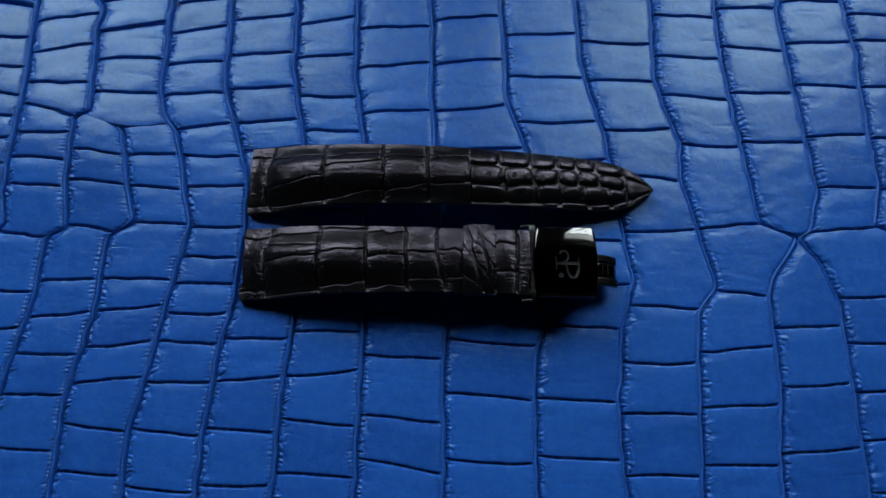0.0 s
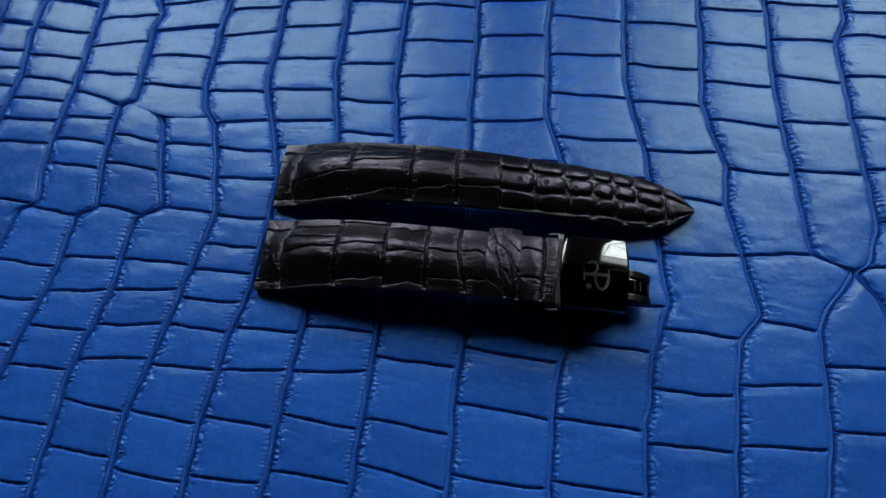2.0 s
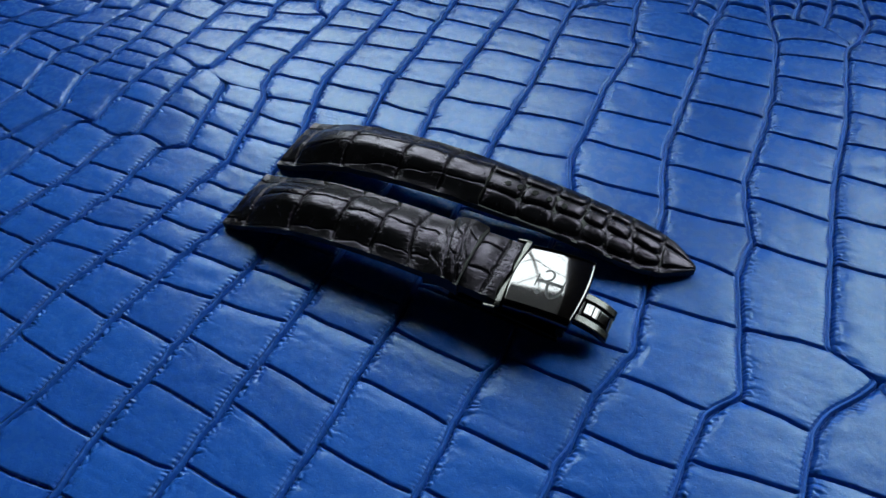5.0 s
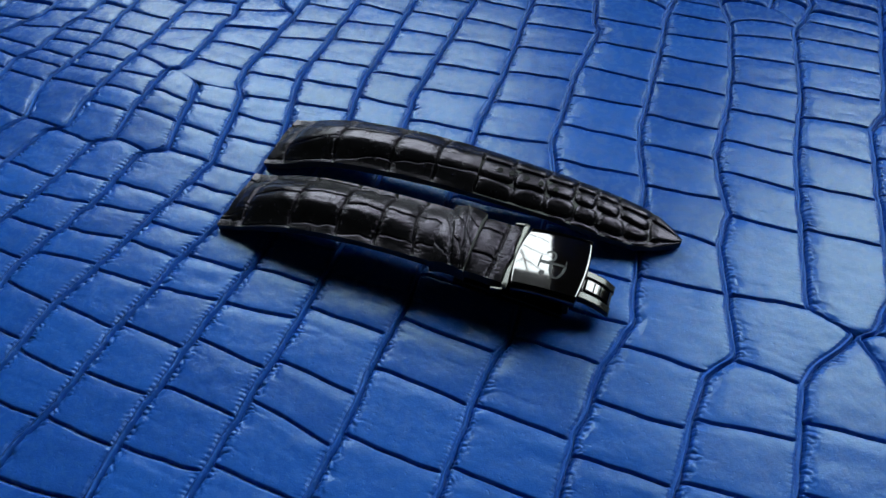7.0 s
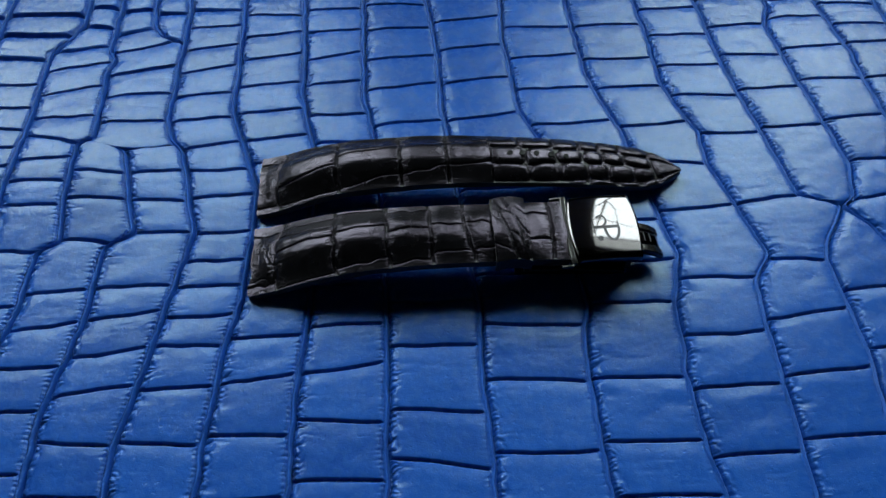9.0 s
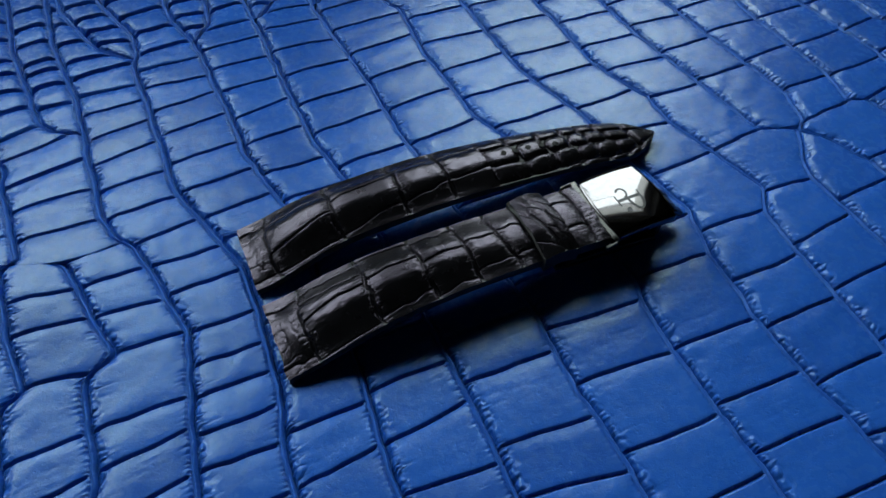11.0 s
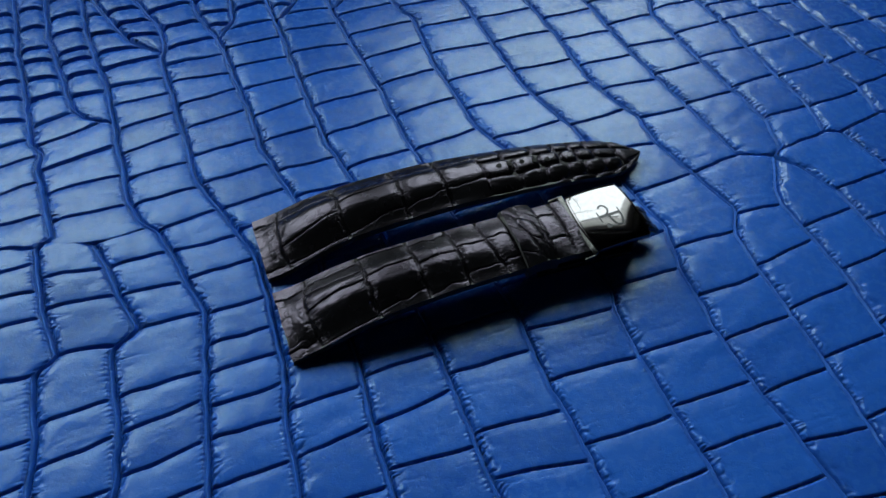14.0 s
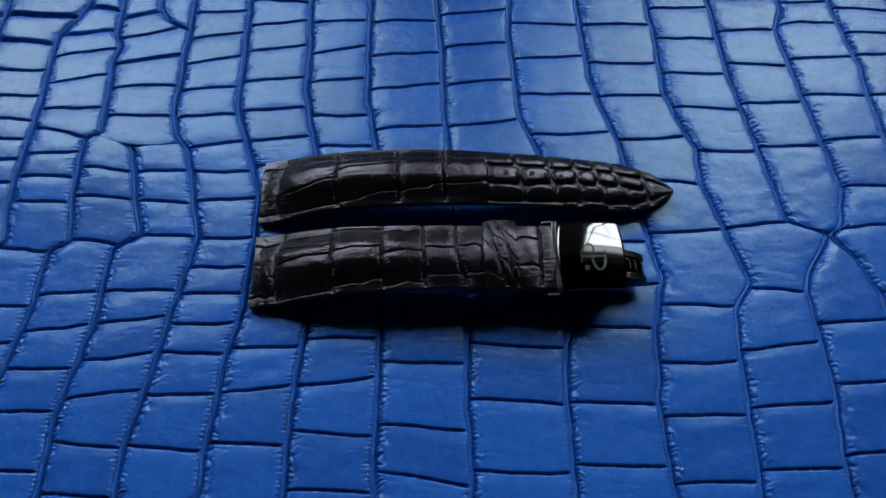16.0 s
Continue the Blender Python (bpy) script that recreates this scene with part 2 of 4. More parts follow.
# ---- the crocodile hide: seams run away from the camera, creases across, in mm ----
SEAMS = {
    "A": [(-88, 226), (-86, 183), (-89, 175), (-93, 168), (-91, 131), (-91, 101), (-89, 92), (-94, 89), (-96, 74), (-96, 61)],
    "B": [(-77, 224), (-74, 168), (-72, 165), (-73, 157), (-70, 128), (-74, 126), (-73.5, 105), (-71.3, 92), (-76.6, 88.6), (-77, 72), (-82, 41)],
    "C": [(-70, 128), (-64, 125), (-60, 123), (-53.2, 94.5), (-54.6, 92.6), (-59.6, 89.6), (-60, 67), (-64, 44), (-64, 25)],
    "D": [(-55, 220), (-51, 187), (-51, 169), (-50, 135), (-48, 127), (-44, 122), (-42, 115), (-37, 93), (-46, 36), (-46, 25)],
    "E": [(-38, 240), (-35, 229), (-31, 216), (-31, 205), (-33, 198), (-31, 137), (-21, 107), (-22, 72), (-25, 59), (-27, 33), (-27, 14), (-29, 5)],
    "F": [(-18, 240), (-18, 228), (-17, 218), (-13, 204), (-11, 165), (-11, 145), (-6, 119), (-5, 66), (-7, 51), (-8, 12), (-6, -2)],
    "G": [(8, 208), (8, 145), (12, 120), (14, 64), (13, 3)],
    "H": [(29, 204), (32, 162), (32, 138), (37, 65), (36, 51), (37, 26), (36, 23), (36, 13)],
    "I": [(49, 226), (54, 199), (56, 199), (54, 171), (55, 148), (55, 136), (61, 119), (64, 65), (62, 59), (61, 46), (61, 9)],
    "J": [(78, 238), (77, 209), (78, 195), (79, 150), (85, 124), (90, 78), (86, 65), (84, 46), (84, 26), (85, 21), (86, 3)],
    "K": [(90, 248), (94, 229), (99, 215), (100, 205), (102, 188), (103, 169), (102, 146), (104, 135), (108, 123), (107, 111), (114, 78), (108, 70), (103, -2)],
    "L": [(120, 260), (121, 252), (125, 237), (123, 227), (120, 219), (122, 200), (124, 182), (124, 152), (129, 97), (140, 93), (131, 81), (129, 76), (129, 52), (126, 26)],
    "M": [(148, 181), (144, 172), (148, 108), (144, 95), (140, 93), (145, 86), (149, 74), (149, 50)],
    "N": [(166, 178), (168, 155), (167, 144), (167, 127), (167, 109), (163, 97), (169, 95), (172, 79), (172, 67)],
    "O": [(187, 174), (186, 167), (189, 141), (190, 126), (191, 112), (188, 99), (192, 97), (194, 91), (194, 81)],
    "P": [(203, 167), (207, 136), (206, 128), (212, 115), (209, 102), (216, 99), (217, 88)],
    "E2": [(-51, 240), (-46, 223), (-42, 212), (-33, 202)],
    "F2": [(-4, 240), (-5, 223), (-6, 214), (-13, 204)],
    "I2": [(68, 260), (68, 238), (68, 224), (74, 218)],
    "K2": [(100, 262), (100, 252), (102, 243), (102, 233)],
    "K3": [(110, 266), (111, 257), (112, 245), (111, 230)],
    "G2": [(20, 245), (20, 228), (18, 219), (9, 209)],
    "H2": [(43, 245), (43, 228), (40, 220), (30, 210)],
    "X": [(-67, 222), (-62, 181), (-58, 175), (-51, 171)],
    "A1": [(-113, 153), (-110, 134), (-112, 111), (-110, 103), (-105, 93), (-111, 74)],
    "A2": [(-126, 147), (-128, 138), (-128, 123), (-131, 116), (-130, 109), (-125, 95)],
    "A3": [(-142, 141), (-151, 121), (-149, 107)],
}
CREASES = {
    ('A', 'B'): [(217, 218), (210, 210), (200, 201), (192, 191), (182, 180), (169, 171), (159, 163), (148, 152), (138, 138), (131, 126), (121, 121), (113, 112), (105, 104), (91, 88.8), (74, 73), (63, 63)],
    ('B', 'X'): [(216, 217), (209, 209), (200, 199), (189, 190), (176, 180), (167, 173), (156, 160)],
    ('X', 'D'): [(211, 213), (205, 207), (197, 198), (188, 187)],
    ('B', 'D'): [(156, 161), (146, 147), (135, 135), (128, 125)],
    ('B', 'C'): [(116, 114), (106, 105), (92.6, 90.6), (76, 77), (66, 68), (56, 56), (45, 45), (32, 31)],
    ('C', 'D'): [(123, 125), (114, 115), (105, 104), (93.8, 93.4), (77, 77), (68, 70), (58, 60), (48, 50), (38, 36), (26, 25)],
    ('D', 'E'): [(207, 207), (198, 200), (189, 188), (179, 180), (167, 170), (156, 160), (145, 147), (134, 136), (123, 126), (115, 115), (105, 106), (93, 93), (84, 84), (76, 76), (68, 68), (60, 59), (49, 49), (37, 35), (23, 21), (10, 10)],
    ('E', 'F'): [(203, 205), (195, 195), (185, 184), (173, 176), (162, 165), (149, 151), (137, 139), (126, 128), (117, 119), (61, 61), (49, 51), (37, 36), (23, 23), (11, 10), (-4, -2)],
    ('F', 'G'): [(198, 199), (187, 187), (175, 176), (161, 165), (149, 151), (136, 136), (124, 124), (63, 63), (51, 53), (40, 38), (26, 25), (11, 12), (-2, 0)],
    ('G', 'H'): [(202, 201), (189, 188), (175, 176), (160, 162), (146, 149), (130, 132), (57, 56), (41, 39), (30, 26), (14, 13)],
    ('H', 'I'): [(193, 195), (179, 182), (164, 167), (148, 151), (132, 135), (62, 60), (47, 45), (30, 29), (15, 15), (1, 1)],
    ('I', 'J'): [(213.5, 217), (205, 205), (191, 191), (176, 175), (160, 161.5), (145, 145), (129, 130), (66, 65), (46, 45), (31, 30), (19, 18)],
    ('J', 'K'): [(244, 242), (235, 234), (226, 225), (216, 216), (203, 204), (190, 190), (175, 175), (159, 158), (144, 144), (127, 128), (112, 110), (94, 95), (72, 71), (56, 56), (42, 42), (26, 26), (13, 10)],
    ('K', 'L'): [(229, 221), (216, 220), (209, 212), (197, 198), (183, 183), (169, 168), (154, 153), (140, 138), (123, 122), (95, 97), (77, 75), (59, 61), (44, 45), (29, 29), (12, 13)],
    ('L', 'M'): [(242, 239), (233, 230), (225, 222), (214, 213), (201, 201), (187, 187), (172, 172), (158, 156), (141, 141), (124, 124), (97, 93), (66, 67), (50, 51), (32, 34)],
    ('M', 'N'): [(175, 175), (159, 160), (144, 143), (126, 127), (109, 109), (95, 97), (75, 76)],
    ('N', 'O'): [(161, 161), (144, 144), (126, 127), (109, 110), (95, 98.5), (80, 80)],
    ('O', 'P'): [(163, 162), (144, 145), (126, 128), (112, 114), (97.5, 101.5), (91, 91)],
    ('A1', 'A'): [(144, 143), (135, 133), (127, 126), (119, 119), (111, 111), (92, 91), (75, 74)],
    ('A2', 'A1'): [(145, 145), (137, 138), (130, 131), (124, 123), (118, 117), (110, 109), (95, 92)],
    ('A3', 'A2'): [(133, 137), (125, 124), (119, 117), (112, 111), (97, 95)],
}

Y_LOW, Y_HIGH, MM = -80.0, 350.0, 0.001
LINE = np.arange(Y_LOW, Y_HIGH, 0.5)


def smooth_line(values, sigma):
    k = np.arange(-12, 13) * 0.5
    w = np.exp(-((k / sigma) ** 2) / 2)
    return np.convolve(np.pad(values, 12, mode="edge"), w / w.sum(), mode="valid")


def seam_curve(knots, seed):
    ys, xs = [k[1] for k in knots][::-1], [k[0] for k in knots][::-1]
    rng = np.random.default_rng(seed)
    wiggle = smooth_line(rng.normal(0, 1.0, len(LINE)), 1.6) * 0.5
    return smooth_line(np.interp(LINE, ys, xs), 0.8) + wiggle - 0.5


CURVES = {n: seam_curve(k, i) for i, (n, k) in enumerate(SEAMS.items())}
CURVES["A4"], CURVES["A5"], CURVES["A6"] = CURVES["A3"] - 17, CURVES["A3"] - 35, CURVES["A3"] - 54
CURVES["Q"], CURVES["R"], CURVES["S"] = CURVES["P"] + 19, CURVES["P"] + 38, CURVES["P"] + 58
CURVES["T"], CURVES["U"], CURVES["V"] = CURVES["P"] + 77, CURVES["P"] + 97, CURVES["P"] + 116
CURVES["C"] = np.where(LINE > 128, CURVES["B"], CURVES["C"])
CURVES["EW"] = np.where(LINE > 202, CURVES["E2"], CURVES["E"])
CURVES["FE"] = np.where(LINE > 204, CURVES["F2"], CURVES["F"])
CURVES["GE"] = np.where(LINE > 209, CURVES["G2"], CURVES["G"])
CURVES["HE"] = np.where(LINE > 210, CURVES["H2"], CURVES["H"])
CURVES["XD"] = np.where(LINE > 171, CURVES["X"], CURVES["D"])
ON_LINE = {n: (lambda y, c=c: np.interp(y, LINE, c)) for n, c in CURVES.items()}


def filled(rows, gap, low, high, seed):
    """The creases of a column, from the far end to the near one, with the hidden and the outer ones filled in at an even pitch."""
    rng = np.random.default_rng(seed)
    out = []
    for a in sorted(rows, key=lambda r: -sum(r)):
        if out and out[-1][0] - a[0] > gap:
            n = round((out[-1][0] - a[0]) / 13.0)
            p = out[-1]
            out += [(p[0] + (a[0] - p[0]) * k / n, p[1] + (a[1] - p[1]) * k / n) for k in range(1, n)]
        out.append(a)
    while low is not None and out[-1][0] > low:
        step = rng.uniform(12.5, 15.5)
        out.append((out[-1][0] - step, out[-1][1] - step + rng.uniform(-1, 1)))
    while high is not None and out[0][0] < high:
        step = rng.uniform(9.5, 12.5)
        out.insert(0, (out[0][0] + step, out[0][1] + step + rng.uniform(-1, 1)))
    return out


def spacing(width, near, inner, last=None):
    """Places from 0 to 1 across a scale, close together at both rims; last gives those of the second rim where they differ."""
    near, last = [[d for d in n if d < width * 0.38] for n in (near, last or near)]
    mid = np.linspace(near[-1], width - last[-1], inner + 2)[1:-1]
    return np.array(sorted({*near, *mid, *[width - d for d in last]})) / width


def scale_cell(left, right, hi, lo, sag_hi, sag_lo, place, relief, seed, q_mm=1.0, rims=(1, 1, 1, 1), near=(0.0, 0.14, 0.32, 0.55, 0.9, 1.5, 2.6), inner=4, v_step=None, last=None, ends=None):
    """One scale between two seams and two creases: verts, quads and rim values. place(p, q, h) puts it into the world."""
    rng = np.random.default_rng(seed)
    mid_y = (sum(hi) + sum(lo)) / 4
    width = max(right(mid_y) - left(mid_y), 0.8)
    height = max((sum(hi) - sum(lo)) / 2 * q_mm, 0.8)
    us, vs = spacing(width, near, inner, last), spacing(height, ends or near, inner)
    if v_step:
        vs = np.array(sorted({*vs, *np.linspace(0, 1, int(height / v_step) + 2)}))
    u, v = np.meshgrid(us, vs, indexing="ij")

    def crease(ends, sag, s):
        wob = np.interp(u, np.linspace(0, 1, 6), s) * 4 * u * (1 - u)
        return ends[0] + (ends[1] - ends[0]) * u + sag * 4 * u * (1 - u) + wob / q_mm

    y_hi = crease(hi, sag_hi[0], sag_hi[1])
    y_lo = crease(lo, sag_lo[0], sag_lo[1])
    y = y_lo + (y_hi - y_lo) * v
    xl, xr = left(y), right(y)
    x = xl + (xr - xl) * u
    far = 99.0
    dl, dr = (x - xl if rims[0] else far + 0 * x), (xr - x if rims[1] else far + 0 * x)
    dh, dw = ((y_hi - y) * q_mm if rims[2] else far + 0 * x), ((y - y_lo) * q_mm if rims[3] else far + 0 * x)
    h = relief(dl, dr, dh, dw, x, y)
    pts = place(x, y, h).reshape(-1, 3)
    nu, nv = u.shape
    idx = np.arange(nu * nv).reshape(nu, nv)
    quads = np.stack([idx[:-1, :-1], idx[1:, :-1], idx[1:, 1:], idx[:-1, 1:]], -1).reshape(-1, 4)
    rim = np.stack([dl, dr, y * q_mm + rng.uniform(0, 50)], -1).reshape(-1, 3)
    return pts, quads, rim


def swell(x, y, period, amount, seed):
    """A soft unevenness of the surface, in mm."""
    r = np.random.default_rng(seed)
    out = 0 * x
    for _ in range(6):
        a, ph, k = r.uniform(0, 6.283), r.uniform(0, 6.283), 6.283 / (period * r.uniform(0.7, 1.6))
        out = out + np.sin((x * np.cos(a) + y * np.sin(a)) * k + ph)
    return out * amount / 3


def value_noise(x, y, period, seed):
    """Smooth noise from -1 to 1 on a random lattice."""
    table = np.random.default_rng(seed).uniform(-1, 1, (64, 64))
    gx, gy = x / period, y / period
    ix, iy = np.floor(gx).astype(int), np.floor(gy).astype(int)
    fx, fy = gx - ix, gy - iy
    fx, fy = fx * fx * (3 - 2 * fx), fy * fy * (3 - 2 * fy)
    t = lambda i, j: table[(ix + i) % 64, (iy + j) % 64]
    return (t(0, 0) * (1 - fx) + t(1, 0) * fx) * (1 - fy) + (t(0, 1) * (1 - fx) + t(1, 1) * fx) * fy


def veins(x, y, period, seed):
    """Sharp creases, 1 on their lines."""
    return np.maximum(1 - np.abs(value_noise(x, y, period, seed)) * 4.5, 0.0)


def step(d, lo, hi):
    t = np.clip((d - lo) / (hi - lo), 0, 1)
    return t * t * (3 - 2 * t)


FINE = np.arange(Y_LOW - 60, Y_HIGH + 60, 0.05)


def groove_row(seed, pitch, width, reach):
    """Short folds across a rim: how deep they cut and how far they reach, along the seam."""
    rng = np.random.default_rng(seed)
    cut, far, p = 0 * FINE, 0 * FINE + reach[0], FINE[0]
    while p < FINE[-1]:
        gap = rng.uniform(*pitch)
        i = (FINE > p - gap / 2) & (FINE <= p + gap / 2 + 0.1)
        cut[i] = np.maximum(cut[i], np.exp(-(((FINE[i] - p) / width) ** 2)) * rng.uniform(0.45, 1.0))
        far[i] = rng.uniform(*reach)
        p += gap
    return cut, far


FOLDS = {k: groove_row(*v) for k, v in {
    "left_fine": (72, (0.6, 1.1), 0.20, (0.7, 1.5)), "right": (73, (0.85, 1.45), 0.27, (0.8, 1.9))}.items()}


def folds(kind, d, along):
    cut, far = FOLDS[kind]
    c, f = np.interp(along, FINE, cut), np.interp(along, FINE, far)
    return c * np.clip(1 - (d - (1.0 if kind[0] == "l" else 0.5)) / f, 0, 1) * step(d, 0.40, 0.65)


def lobe_row(seed):
    """Gathered lobes along a rim: the start, breadth, reach and strength of the one at each place."""
    rng = np.random.default_rng(seed)
    table, p, run = np.zeros((4, len(FINE))), FINE[0], 0.0
    while p < FINE[-1]:
        run = 0.55 * run + rng.normal(0, 0.5)
        gap = rng.uniform(0.9, 2.3)
        i = (FINE >= p) & (FINE < p + gap)
        table[:, i] = [[p], [gap], [np.clip(2.5 + 1.1 * run + rng.normal(0, 0.4), 1.2, 4.3)], [rng.uniform(0.45, 1.0)]]
        p += gap
    return table


LOBES = lobe_row(71)


def lobes(d, along):
    """How deep the folds between the lobes cut, with their rounded ends, and how far each lobe bulges."""
    at = np.clip(((along - FINE[0]) / 0.05).astype(int), 0, len(FINE) - 1)
    start, gap, reach, strength = LOBES[:, at]
    s = np.clip((along - start) / gap, 0, 1)
    edge = np.minimum(s, 1 - s) * gap
    arch = reach * (0.45 + 0.55 * np.sqrt(np.clip(1 - (2 * s - 1) ** 2, 0, 1)))
    side = np.exp(-((edge / 0.25) ** 2)) * (1 - step(d, 0.6 * reach, 1.1 * reach))
    tip = np.exp(-(((d - arch) / 0.40) ** 2)) * step(reach, 1.6, 2.3)
    bulge = np.sin(np.pi * s) * (1 - step(d, arch - 0.5, arch + 0.1))
    return strength * np.maximum(side, 0.45 * tip) * step(d, 0.45, 0.8), bulge * step(d, 0.6, 1.1)


CORD = 0.34


def hide_relief(dl, dr, dh, dw, x, y):
    """A raised fibrous cord runs in each seam; a scale meets it softly at its right rim and falls into a gathered valley at its left one."""
    ds, dc, shift = np.minimum(dl, dr), np.minimum(dh, dw), 17.3 * np.round(x / 19.0)
    small = step(y - 0.45 * x, 198, 228) + step(y + 0.3 * x, 262, 290) + step(y, 224, 233) * step(x, 62, 72) * (1 - step(x, 128, 140))
    small = np.minimum(small, 1.0)
    tight = 1 - 0.65 * step(x, 5, 45)
    wob = 0.5 * value_noise(x, y, 1.7, 31)
    cord = -0.30 - 0.32 * (np.minimum(ds, 0.8) / CORD) ** 2 - 0.5 * small + 0.15 * value_noise(x, y, 0.6, 33) + 0.10 * value_noise(x, y, 2.5, 34)
    rise_l = -1.30 * np.exp(-(((dl - 0.78) / 0.40) ** 2)) - 0.62 * np.exp(-((dl / 2.0) ** 2))
    rise_r = -(0.50 + 0.20 * tight) * np.exp(-(((dr - 0.52) / 0.26) ** 2)) - 0.16 * np.exp(-((dr / 2.2) ** 2))
    h = rise_l + rise_r - 0.5 * small * np.exp(-((ds / 1.7) ** 2))
    cut, bulge = lobes(dl, y + 0.28 * dl * np.sin(y * 0.7 + x * 0.3) + 0.9 * wob + shift)
    h = h - (0.28 + 0.28 * tight) * cut + 0.14 * bulge - 0.13 * folds("left_fine", dl, y + wob * 0.5 + shift)
    h = h - (0.12 + 0.40 * tight) * folds("right", dr, y + 0.22 * dr + wob * 0.4 + shift)
    # crumpled lumps in the valley and shallow dents a little way in
    h = h + 0.22 * value_noise(x, y, 0.75, 35) * step(dl, 0.5, 0.8) * (1 - step(dl, 1.6, 2.8))
    h = h - 0.26 * step(value_noise(x, y, 2.3, 36), 0.1, 0.8) * step(dl, 0.8, 1.5) * (1 - step(dl, 2.6, 4.6))
    h = np.where(ds < CORD + 0.10, np.maximum(cord, h), h)
    open_ = step(ds, 0.45, 1.6)
    cut = 1.1 * np.exp(-((dw / 0.30) ** 2)) + 0.10 * np.exp(-((dw / 1.4) ** 2)) + 1.1 * np.exp(-((dh / 0.30) ** 2)) + 0.22 * np.exp(-((dh / 2.0) ** 2))
    cut = cut + small * (1.3 * np.exp(-((dw / 0.85) ** 4)) + 0.45 * np.exp(-((dh / 0.55) ** 2)))
    h = np.maximum(h - cut * open_, -2.1)
    # small scales are rounded off at their corners
    corner = np.maximum(-1.0 * np.log(np.exp(-ds / 1.0) + np.exp(-dc / 1.0)), 0.0)
    h = h - 0.7 * small * np.exp(-((corner / 0.8) ** 2)) * step(ds, 0.55, 1.0)
    inner = step(ds, 1, 3)
    h = h + swell(x, y, 7.0, 0.04, 5) + (0.06 * value_noise(x, y, 5.0, 8) + 0.055 * value_noise(x, y, 2.6, 37)) * inner
    h = h - 0.10 * step(value_noise(x, y, 2.0, 38), 0.62, 0.95) * step(value_noise(x, y, 14.0, 39), 0.05, 0.5) * inner
    return h - 0.09 * veins(x, y, 6.0, 9) * step(value_noise(x, y, 30.0, 10), 0.0, 0.6) * step(ds, 0.8, 1.6)


def hide_base(x, y):
    """The hide does not lie quite flat: it swells up beyond the square ends of the straps and sinks a little behind their tips."""
    rise = 2.4 * np.exp(-(((x + 74) / 32) ** 2) - ((y - 120) / 26) ** 2) - 1.0 * np.exp(-(((x - 80) / 50) ** 2) - ((y - 165) / 35) ** 2)
    return swell(x, y, 120.0, 0.4, 11) + rise


def hide_place(x, y, h):
    return np.stack([x, y, h + hide_base(x, y)], -1) * MM


LEFT_RIM = (0.0, 0.2, 0.34, 0.46, 0.58, 0.75, 1.0, 1.2, 1.45, 1.7, 1.95, 2.2, 2.5, 2.8, 3.1, 3.5, 4.0)
RIGHT_RIM = (0.0, 0.2, 0.34, 0.46, 0.62, 0.95, 1.25, 1.6, 2.1, 3.0)
CREASE_RIM = (0.0, 0.12, 0.25, 0.4, 0.58, 0.8, 1.2, 1.8, 2.8)
LEFT_TO_RIGHT = "A6 A5 A4 A3 A2 A1 A".split()
COLUMNS = []
for a, b in zip(LEFT_TO_RIGHT[:-1], LEFT_TO_RIGHT[1:]):
    COLUMNS.append((a, b, filled(CREASES.get((a, b), [(96, 95), (111, 111), (125, 126)]), 25, -60, 330, a + b and len(COLUMNS))))
COLUMNS.append(("A", "B", filled(CREASES["A", "B"], 25, -60, 330, 20)))
COLUMNS.append(("B", "XD", filled(CREASES["B", "X"] + CREASES["B", "D"], 40, None, 330, 21)))
COLUMNS.append(("X", "D", filled(CREASES["X", "D"] + [(172, 172)], 40, None, 330, 22)))
COLUMNS.append(("B", "C", [(128, 128)] + filled(CREASES["B", "C"], 40, -60, None, 23)))
COLUMNS.append(("C", "D", filled(CREASES["C", "D"], 40, -60, None, 24)))
for i, (a, b) in enumerate(("DE", "EF", "FG", "GH", "HI", "IJ")):
    COLUMNS.append(({"FG": "FE", "GH": "GE", "HI": "HE"}.get(a + b, a), {"E": "EW"}.get(b, b), filled(CREASES[a, b], 30, -60, None if b == "J" else 330, 30 + i)))
COLUMNS.append(("I", "I2", filled([(213.5, 223), (226, 228), (235, 236)], 40, None, 330, 38)))
COLUMNS.append(("I2", "J", filled([(223, 217), (233, 228), (242, 239)], 40, None, 330, 39)))
COLUMNS.append(("E2", "E", filled([(202.5, 202.5), (215, 213), (222, 222), (230, 231)], 40, None, 330, 36)))
COLUMNS.append(("F", "F2", filled([(204.5, 204.5), (213, 212), (221, 220), (229, 229)], 40, None, 330, 37)))
COLUMNS.append(("G", "G2", filled([(209.5, 209.5), (218, 217), (226, 225), (234, 234)], 40, None, 330, 50)))
COLUMNS.append(("H", "H2", filled([(210.5, 210.5), (219, 218), (228, 227), (237, 236)], 40, None, 330, 51)))
COLUMNS.append(("J", "K", filled(CREASES["J", "K"], 40, -60, 330, 40)))
COLUMNS.append(("K", "L", filled(CREASES["K", "L"], 40, -60, None, 41)))
COLUMNS.append(("K", "K2", filled([(229, 232.5), (241, 240), (249, 249)], 40, None, 330, 47)))
COLUMNS.append(("K2", "K3", filled([(232.5, 229.5), (243, 243), (252, 253)], 40, None, 330, 48)))
COLUMNS.append(("K3", "L", filled([(229.5, 221), (239, 235), (248, 246), (257, 255)], 40, None, 330, 49)))
COLUMNS.append(("L", "M", filled([r for r in CREASES["L", "M"] if r[0] > 100] + [(93.2, 93.2)], 40, None, 330, 42)))
COLUMNS.append(("L", "M", [(93, 93)] + filled([r for r in CREASES["L", "M"] if r[0] < 90], 40, -60, None, 43)))
COLUMNS.append(("M", "N", filled(CREASES["M", "N"], 40, -60, 330, 44)))
